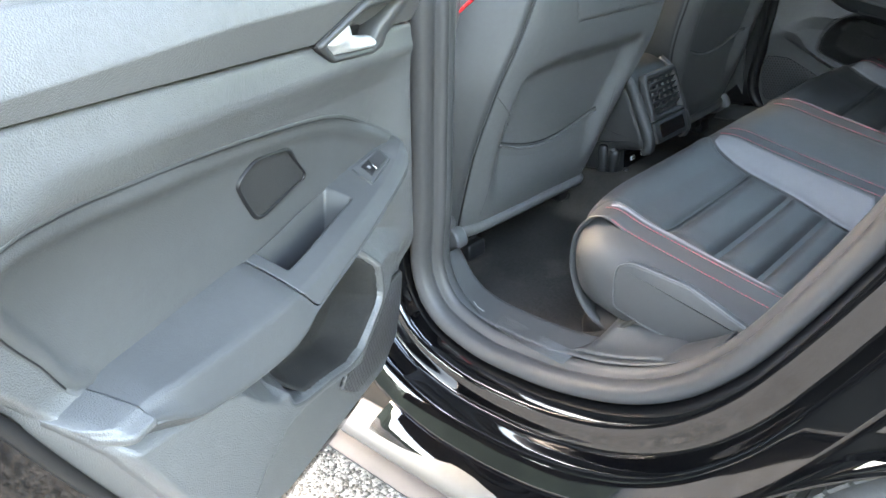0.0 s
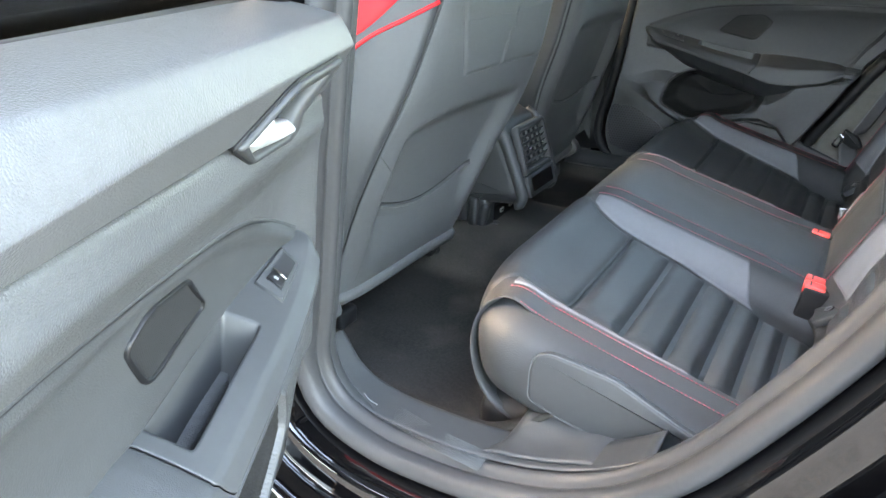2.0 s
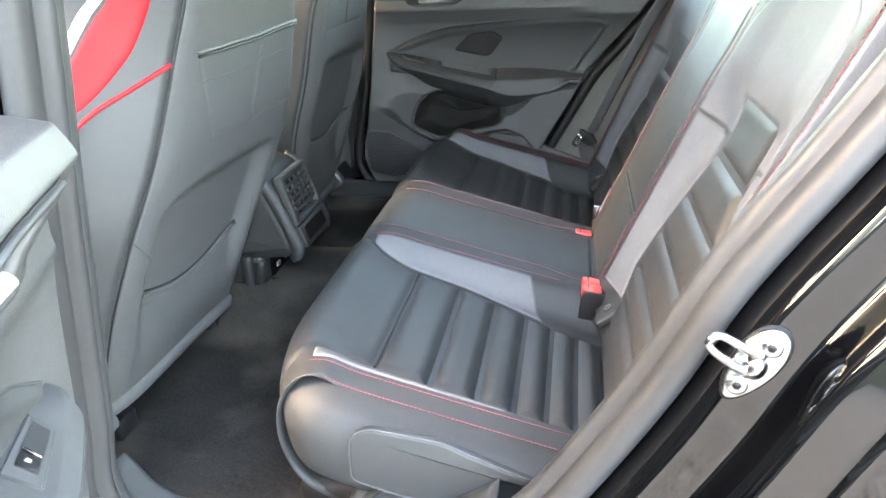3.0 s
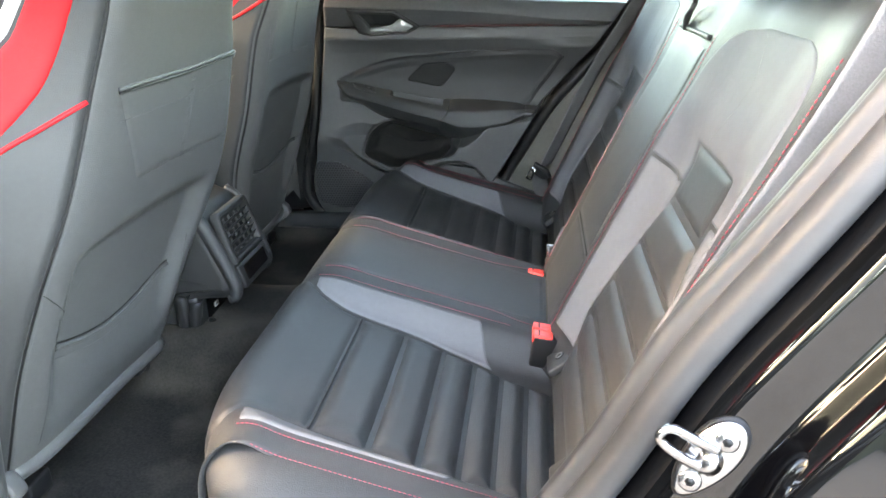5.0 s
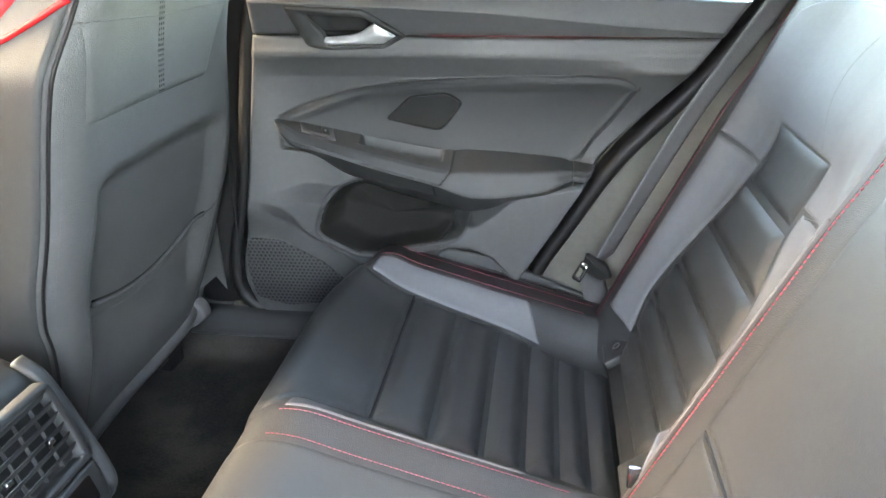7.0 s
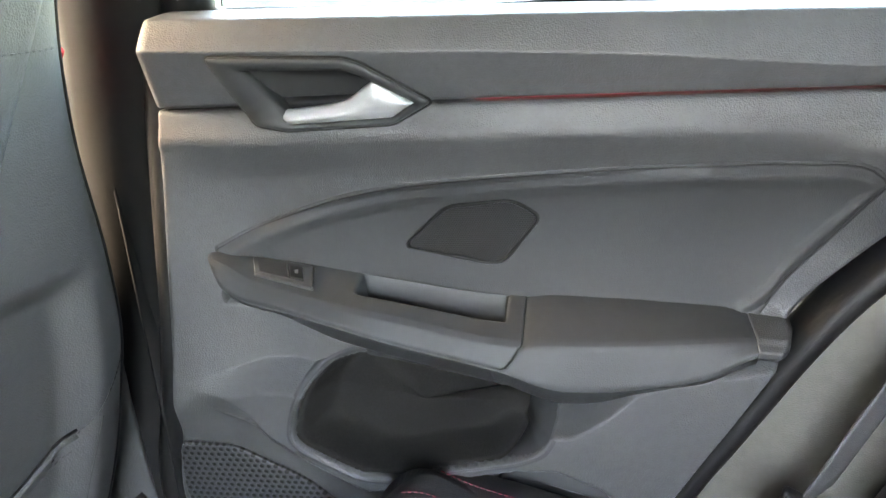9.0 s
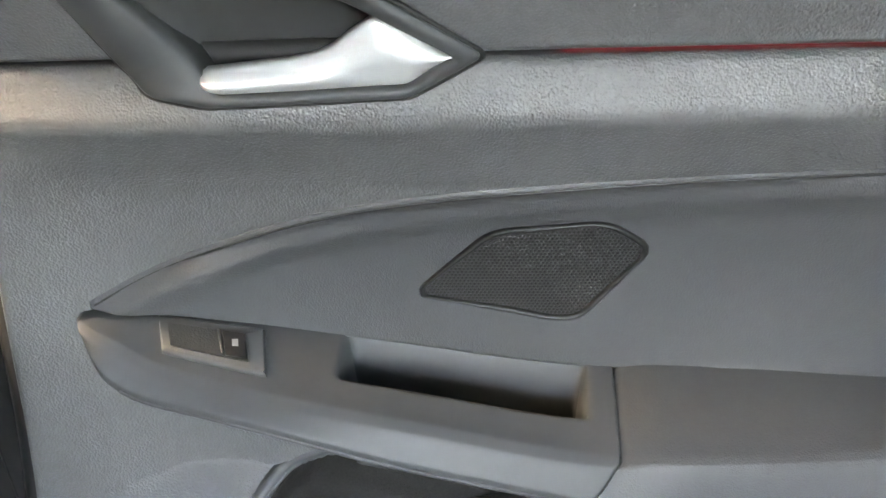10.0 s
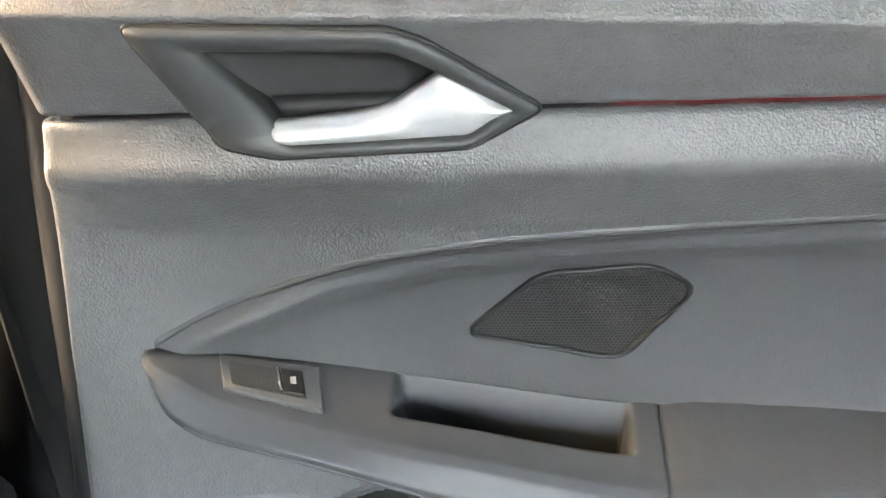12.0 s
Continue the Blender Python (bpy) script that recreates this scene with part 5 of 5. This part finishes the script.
def rear_belt():
    b = thing("seat_belt", "dark grey seat belt hanging beside the backrest", "seat belt")
    strap([(0.385, 0.622, 0.560), (0.44, 0.625, 0.68), (0.505, 0.620, 0.82), (0.60, 0.605, 0.99), (0.70, 0.59, 1.20)],
          [(0.019, 0.010, 0.010), (0.019, 0.010, 0.008), (0.020, 0.006, 0.006), (0.020, 0.004, 0.004), (0.020, 0, 0)], WEBBING, b)
    strap([(0.372, 0.628, 0.545), (0.38, 0.64, 0.50), (0.40, 0.64, 0.44)], [(0.018, 0.010, 0.010)] * 3, WEBBING, b)
    # tongue: moulded grip and steel plate with a window
    part("tongue_grip", slab([(x, 0.606, z) for x, z in rounded([(0.358, 0.578), (0.392, 0.560), (0.404, 0.536), (0.384, 0.530), (0.352, 0.548)], 0.006, 4)], (0.2, 1, 0), 0.014, 0.004, 3), BLACK_PLASTIC, b, "black moulded tongue grip")
    o = rounded([(0.353, 0.570), (0.366, 0.562), (0.352, 0.530), (0.337, 0.538)], 0.004, 5)
    i = rounded([(0.351, 0.5585), (0.3575, 0.5545), (0.3505, 0.5385), (0.3435, 0.5425)], 0.002, 5)
    n = len(o)
    oc, ic = curve(o, 40, closed=True), curve(i, 40, closed=True)
    ic = np.roll(ic, -int(np.argmin(np.linalg.norm(ic - oc[0], axis=1))), 0)
    part("tongue_plate", sheet(lambda u, v: ((oc[int(round(u * 40)) % 40] * (1 - v) + ic[int(round(u * 40)) % 40] * v)[0], 0.598, (oc[int(round(u * 40)) % 40] * (1 - v) + ic[int(round(u * 40)) % 40] * v)[1]), 40, 2, loop_u=True),
         CHROME, b, "polished steel tongue", thick=0.003)
    lb = thing("seat_belt", "dark grey seat belt hanging beside the backrest", "seat belt")
    strap([(0.40, -0.630, 0.52), (0.44, -0.640, 0.66), (0.52, -0.640, 0.82), (0.61, -0.625, 0.99), (0.70, -0.59, 1.20)], [(0.02, 0, 0.006)] * 5, WEBBING, lb)
    part("anchor", block(0.375, 0.41, -0.665, -0.640, 0.47, 0.515, 0.004), BLACK_PLASTIC, lb)
    mb = thing("seat_belt", "slim belt tongue tucked beside the middle seat", "seat belt")
    strap([(0.405, 0.150, 0.500), (0.415, 0.165, 0.53), (0.43, 0.185, 0.56)], [(0.012, 0.004, 0.004)] * 3, WEBBING, mb)
    part("tongue_plate", block(0.388, 0.402, 0.158, 0.164, 0.497, 0.525, 0.001), CHROME, mb)


bench_cushion()
bench_backrest()
buckle(0.384, -0.160, 0.497, 0, True)
buckle(0.372, 0.113, 0.483, 0, False)
for y in (-0.487, -0.207, 0.207, 0.487):
    isofix(0.408, y, 0.478)
rear_belt()


# ---- front seats and console ----
BACKX = hermite([(0.42, -0.310), (0.433, -0.303), (0.642, -0.222), (0.80, -0.165), (0.93, -0.135), (1.05, -0.100), (1.20, -0.060), (1.36, -0.035)])
# half-widths from the seat's middle: to the outer back seam, and to the inboard edge
OUTER = hermite([(0.42, 0.215), (0.44, 0.228), (0.57, 0.237), (0.70, 0.218), (0.81, 0.178), (0.916, 0.140), (1.0, 0.120), (1.1, 0.110), (1.2, 0.105), (1.36, 0.08)])
INNER = hermite([(0.42, 0.150), (0.45, 0.165), (0.56, 0.195), (0.63, 0.222), (0.68, 0.248), (0.74, 0.262), (0.83, 0.264), (0.93, 0.258), (0.98, 0.235), (1.05, 0.205), (1.12, 0.160), (1.20, 0.130), (1.36, 0.08)])


def front_seat(cy, dx, label, raise_flap, raise_pocket, raise_panels, crease):
    seat = thing("sports_seat", label, "car seat", (dx, cy, 0), group="front seats")
    out = -1 if cy < 0 else 1

    def back(s, z, lift=0.0):
        """s runs from -1 at the outer seam to 1 at the inboard edge."""
        y = s * INNER(z) if s > 0 else s * OUTER(z)
        x = BACKX(z) - (0.016 * abs(s) ** 8 if s < 0 else -0.014 * s * s + 0.030 * s ** 16)
        # knee hollow below a creased edge
        dip = 0.010 * step(-0.2, -0.8, s)
        k = step(crease + 0.010 - dip, crease - 0.020 - dip, z) * step(0.47, 0.60, z) * (1 - step(0.62, 0.80, abs(s)))
        x -= 0.022 * k
        return x + lift * 0.91, -out * y, z - lift * 0.4

    part("back_cover", sheet(lambda u, v: back(2 * u - 1, 0.435 + 0.92 * v), 90, 130), SEAT_BACK, seat, "dark leather seat back cover", thick=0.002)
    part("top_roll", sheet(lambda u, v: (BACKX(1.355) - 0.02 * abs(2 * u - 1) ** 5 - 0.12 * v, (2 * u - 1) * 0.08, 1.355 + 0.02 * math.sin(math.pi * v)), 20, 12), LEATHER, seat, thick=0.003)

    def flank(f, z, lift=0.0, inner=False):
        """The outer or inner side of the seat back, f from the back seam forwards."""
        w = INNER(z) if inner else OUTER(z)
        spread = 0.010 if inner else 0.085
        y = w + spread * math.sin(math.pi / 2 * min(f * 1.5, 1)) - 0.04 * max(f - 0.7, 0) / 0.3
        start = -0.014 if inner else -0.014
        return BACKX(z) + start - (0.22 if z < 1.0 else 0.22 - 0.08 * step(1.0, 1.12, z)) * f, (out if not inner else -out) * (y + lift), z + 0.0 * f

    for inner in (False, True):
        part("side_cover", sheet(lambda u, v: flank(u, 0.435 + 0.92 * v, 0.0, inner), 26, 80), LEATHER_PLAIN, seat, "dark leather side bolster", thick=0.002)
        up = raise_panels + (0.03 if inner else 0.0)
        pipe = [flank(f, z + up, 0.001, inner) for f, z in curve([(0.0, 0.916), (0.15, 0.892), (0.29, 0.870), (0.41, 0.838), (0.52, 0.812)], 30)]
        part("red_piping", tube(pipe, 0.0030, 8), RED_LEATHER, seat, "red piping")
        part("piping_seam", stitches([(x, y, z - 0.008) for x, y, z in pipe], 0.006, 0.004, 0.001), BLACK_PLASTIC, seat)

        def colour(a, b, mat, name, lab):
            ca, cb = curve(a, 30), curve(b, 30)

            def fn(u, v):
                f, z = ca[int(round(u * 29))] * (1 - v) + cb[int(round(u * 29))] * v
                return flank(f, z + up, 0.0030 - 0.004 * abs(2 * v - 1) ** 8, inner)
            part(name, sheet(fn, 30, 14), mat, seat, lab, thick=0.001)
        low = [(0.50, 0.838), (0.407, 0.862), (0.305, 0.881), (0.203, 0.915), (0.153, 0.945), (0.119, 1.009), (0.10, 1.12)]
        mid = [(0.55, 0.880), (0.49, 0.893), (0.441, 0.920), (0.407, 0.945), (0.356, 0.979), (0.305, 1.009), (0.27, 1.12)]
        far = [(0.60, 0.905), (0.54, 0.918), (0.490, 0.938), (0.465, 0.956), (0.42, 0.985), (0.373, 1.012), (0.33, 1.12)]
        colour(low, mid, RED_LEATHER, "red_panel", "red leather panel")
        colour([(f + 0.006, z + 0.002) for f, z in mid], far, WHITE_LEATHER, "white_panel", "white leather stripe")
        e = 1 if inner else -1
        part("edge_seam", tube([back(e * 0.985, z, 0.001) for z in np.linspace(0.45, 1.2, 60)], 0.0023, 6), BLACK_PLASTIC, seat)
        part("edge_stitching", stitches([back(e * 0.955, z, 0.001) for z in np.linspace(0.46, 1.0, 60)], 0.006, 0.004, 0.0006), GREY_THREAD, seat)
    part("cross_seam", stitches([back(-0.97 + 0.36 * w, 0.702 - 0.070 * w, 0.0015) for w in np.linspace(0, 1, 12)], 0.005, 0.004, 0.0009), BLACK_PLASTIC, seat)
    part("panel_seam", tube([back(-0.80 + 0.05 * math.sin(w * 3), 0.655 - 0.19 * w, 0.0004) for w in np.linspace(0, 1, 30)], 0.0009, 5), BLACK_PLASTIC, seat)
    part("panel_seam", tube([back(0.74 + 0.10 * math.sin(w * 1.5), 0.64 - 0.19 * w, 0.0004) for w in np.linspace(0, 1, 30)], 0.0010, 5), BLACK_PLASTIC, seat)

    # document pocket below a seamed flap, by y and z on the back
    def on_back(y, z, lift):
        w = INNER(z) if y > 0 else OUTER(z)
        return back(min(max(y / w, -0.999), 0.999), z, lift)

    f0 = raise_flap

    def flap_top(y):
        return 0.922 + f0 - 0.10 * max(y, 0) ** 2 + 0.012 * step(0.05, 0.24, y)

    def flap(u, v):
        y0, y1 = -0.100 + 0.052 * (1 - v), 0.230
        y = y0 + (y1 - y0) * u
        z = 0.795 + f0 + (flap_top(y) - 0.795 - f0) * v
        e = min(u * 0.33, (1 - u) * 0.33, v * 0.125)
        return on_back(y, z, 0.005 * (1 - (1 - min(e / 0.012, 1)) ** 2) - 0.001)
    part("pocket_flap", sheet(flap, 60, 30), SEAT_BACK, seat, "dark leather document pocket")
    ys = np.linspace(-0.100, 0.245, 40)
    part("flap_edge", tube([on_back(y, flap_top(y) + 0.003, 0.003) for y in ys], 0.0024, 8), SEAT_BACK, seat)
    # seam below the flap edge, black and widened to draw its shadow
    part("flap_seam_shadow", tube([on_back(y, flap_top(y) - 0.0015, 0.0040) for y in ys], 0.0020, 6), BLACK_PLASTIC, seat)
    for dz in (-0.005, -0.036):
        part("flap_stitching", stitches([on_back(y, flap_top(y) + dz, 0.0045) for y in ys], 0.006, 0.004, 0.0007), GREY_THREAD, seat)
    for d in (0.0, 0.005, 0.010):
        part("flap_stitching", stitches([on_back(0.093 + d - 0.024 * w, 0.915 + f0 - 0.118 * w, 0.0046) for w in np.linspace(0.02, 1, 14)], 0.006, 0.0035, 0.0006), GREY_THREAD, seat)
    p0 = raise_pocket
    mouth = [(y, 0.600 + p0 - 0.034 * math.sin(math.pi * (y + 0.16) / 0.31)) for y in np.linspace(-0.16, 0.14, 30)]
    part("pocket_mouth", tube([on_back(y, z, 0.002) for y, z in mouth], 0.0036, 8), SEAT_BACK, seat)
    part("pocket_mouth_gap", tube([on_back(y, z + 0.005, 0.0008) for y, z in mouth], 0.0018, 6), BLACK_PLASTIC, seat)
    part("pocket_seam", stitches([on_back(y, z - 0.018, 0.0010) for y, z in mouth], 0.007, 0.005, 0.0006), GREY_THREAD, seat)
    # bottom lip, hinge cover, frame
    part("bottom_lip", tube([back(s, 0.440 - 0.006 * (1 - s * s), 0.0) for s in np.linspace(-0.98, 0.92, 30)], 0.013, 10), GREY_TRIM, seat, "grey plastic lower lip")
    ring = [(-0.355 + 0.052 * math.cos(w), out * 0.232, 0.468 + 0.062 * math.sin(w)) for w in np.linspace(0, 6.283, 30, endpoint=False)]
    part("hinge_cover", slab(ring, (0, out, 0), 0.022, 0.007, 3), GREY_TRIM, seat, "grey plastic hinge cover")
    part("hinge_foot", slab([(x, out * 0.222, z) for x, z in rounded([(-0.38, 0.47), (-0.295, 0.455), (-0.282, 0.425), (-0.32, 0.40), (-0.38, 0.395)], 0.012, 4)], (0, out, 0), 0.028, 0.005), GREY_TRIM, seat)
    part("seat_cushion", block(-0.84, -0.31, -0.235, 0.235, 0.44, 0.575, 0.05, 4), LEATHER, seat)
    part("frame_tube", tube([(-0.345, -0.19, 0.425), (-0.345, 0.15, 0.425)], 0.012, 10), BLACK_PLASTIC, seat)
    for s in (-1, 1):
        part("seat_rail", block(-0.80, -0.335, s * 0.165 - 0.02, s * 0.165 + 0.02, 0.365, 0.405, 0.004), BLACK_PLASTIC, seat, "black steel seat rail")
        part("rail_end", block(-0.350, -0.318, s * 0.165 - 0.024, s * 0.165 + 0.024, 0.362, 0.396, 0.005), BLACK_PLASTIC, seat)
    part("wiring_bracket", block(-0.352, -0.322, 0.115, 0.150, 0.385, 0.428, 0.004), BLACK_PLASTIC, seat)
    return seat


def console():
    con = thing("centre_console", "dark centre console with rear air vents and sockets", "centre console")
    # body with sloping rear face
    side_prof = rounded([(-0.78, 0.42), (-0.78, 0.66), (-0.26, 0.668), (-0.226, 0.652), (-0.198, 0.598), (-0.176, 0.535), (-0.172, 0.510), (-0.186, 0.493), (-0.245, 0.488), (-0.262, 0.42)], 0.010, 4)
    part("housing", slab([(x, -0.088, z) for x, z in side_prof], (0, 1, 0), 0.176, 0.022, 4), CONSOLE, con)
    up = Vector((-0.208, 0, 0.642)) - Vector((-0.172, 0, 0.528))
    length = up.length
    up.normalize()
    n = Vector((up.z, 0, -up.x))
    base = Vector((-0.172, 0, 0.528))

    def face(y, w, h):
        p = base + up * w + n * h
        return p.x, y, p.z
    # vent surround ring
    ring = curve(rounded([face(-0.070, 0.030, 0)[1:] and (-0.070, 0.026), (0.070, 0.026), (0.066, 0.124), (-0.066, 0.124)], 0.012, 5), 60, closed=True)
    hole = curve(rounded([(-0.058, 0.036), (0.058, 0.036), (0.055, 0.114), (-0.055, 0.114)], 0.008, 5), 60, closed=True)
    hole = np.roll(hole, -int(np.argmin(np.linalg.norm(hole - ring[0], axis=1))), 0)
    prof = [(0, 0.0), (0, 0.012), (0.2, 0.015), (0.8, 0.015), (1, 0.012), (1, 0.001)]

    def frame_fn(u, v):
        k = int(round(u * 60)) % 60
        w, h = prof[int(round(v * 5))]
        p = ring[k] * (1 - w) + hole[k] * w
        return face(p[0], p[1], h)
    vent = part("air_vent", sheet(frame_fn, 60, 6, loop_u=True), CONSOLE, con, "dark vent surround")
    part("vent_back", slab([face(p[0], p[1], 0.0015) for p in hole], tuple(n), 0.0008), BLACK_PLASTIC, vent, smooth=False)
    for k in range(6):
        w = 0.044 + 0.0125 * k
        part("slat", slab([face(y, w + d, h) for y, d, h in ((-0.057, 0.0, 0.006), (0.057, 0.0, 0.006), (0.057, 0.0075, 0.014), (-0.057, 0.0075, 0.014))], tuple(up), 0.0016, 0.0004), SATIN, vent)
    for y in (-0.036, -0.012, 0.012, 0.036):
        part("fin", slab([face(y, 0.040, 0.003), face(y, 0.111, 0.003), face(y, 0.111, 0.008), face(y, 0.040, 0.008)], (0, 1, 0), 0.0014), SATIN, vent, smooth=False)
    for y in (-0.030, 0.030):
        part("vent_tab", slab([face(y + a, 0.073 + b, 0.012) for a, b in ((-0.004, -0.003), (0.004, -0.003), (0.004, 0.003), (-0.004, 0.003))], tuple(n), 0.006, 0.001), CHROME, vent)
    # lower blank with glossy insert
    part("lower_cover", slab([face(y, w, 0.0) for y, w in rounded([(-0.066, -0.022), (0.066, -0.022), (0.068, 0.023), (-0.068, 0.023)], 0.006, 4)], tuple(n), 0.013, 0.003), CONSOLE, con)
    part("display_window", slab([face(y, w, 0.0128) for y, w in rounded([(-0.050, -0.012), (0.050, -0.012), (0.050, 0.016), (-0.050, 0.016)], 0.003, 4)], tuple(n), 0.001), GLOSS_BLACK, con, smooth=False)
    # broad rounded side frames of the rear face
    for s in (-1, 1):
        line = curve([(-0.236, 0.660), (-0.212, 0.640), (-0.186, 0.585), (-0.166, 0.535), (-0.1615, 0.512), (-0.168, 0.494), (-0.180, 0.489)], 40)
        tan = np.gradient(line, axis=0)
        tan /= np.linalg.norm(tan, axis=1)[:, None]
        prof = [(0.071, -0.003), (0.072, 0.001), (0.075, 0.0022), (0.082, 0.0022), (0.087, 0.0005), (0.0895, -0.004), (0.0900, -0.016)]

        def strip(u, v, s=s):
            k = int(round(u * 39))
            y, h = prof[int(round(v * 6))]
            o = np.array([-tan[k][1], tan[k][0]]) * h
            return line[k][0] + o[0], s * y, line[k][1] + o[1]
        part("side_frame", sheet(strip, 40, 7), SATIN, con, "satin dark side frame", thick=0.0015)
        part("foot_frame", sheet(lambda u, v, s=s: (-0.240 - 0.014 * u + prof[int(round(v * 6))][1], s * (prof[int(round(v * 6))][0] + 0.002), 0.488 - 0.078 * u), 8, 7), CONSOLE, con, "satin dark foot frame", thick=0.0015)
    # socket housing below
    part("socket_housing", block(-0.30, -0.243, -0.088, 0.088, 0.405, 0.498, 0.010, 3), CONSOLE, con)
    plate = part("socket_plate", block(-0.246, -0.2405, -0.055, 0.055, 0.430, 0.478, 0.003), GLOSS_BLACK, con)
    for y in (-0.022, 0.022):
        part("usb_socket", block(-0.2415, -0.2385, y - 0.008, y + 0.008, 0.451, 0.460, 0.001), SILVER, plate)
        part("socket_mouth", block(-0.2390, -0.2378, y - 0.0055, y + 0.0055, 0.4535, 0.4575, 0.0005), BLACK_PLASTIC, plate)
    part("rear_foot", block(-0.285, -0.262, -0.098, 0.098, 0.405, 0.50, 0.008, 3), CONSOLE, con)
    part("carpet_stud", tube([(-0.235, -0.062, 0.434), (-0.232, -0.062, 0.442)], 0.007, 14), BLACK_PLASTIC, con)


front_seat(-0.300, 0.0, "dark leather sports seat with red and white side panels", 0.0, 0.0, 0.0, 0.737)
front_seat(0.362, -0.01, "dark leather sports seat with red and white side panels", 0.09, 0.05, 0.055, 0.822)
console()


def front_belt():
    b = thing("front_seat_belt", "dark grey seat belt beside the front seat", "seat belt")
    strap([(-0.265, -0.560, 0.80), (-0.255, -0.556, 0.90), (-0.245, -0.540, 1.00), (-0.20, -0.60, 1.25)], [(0.004, 0.022, 0.0)] * 4, WEBBING, b)


front_belt()
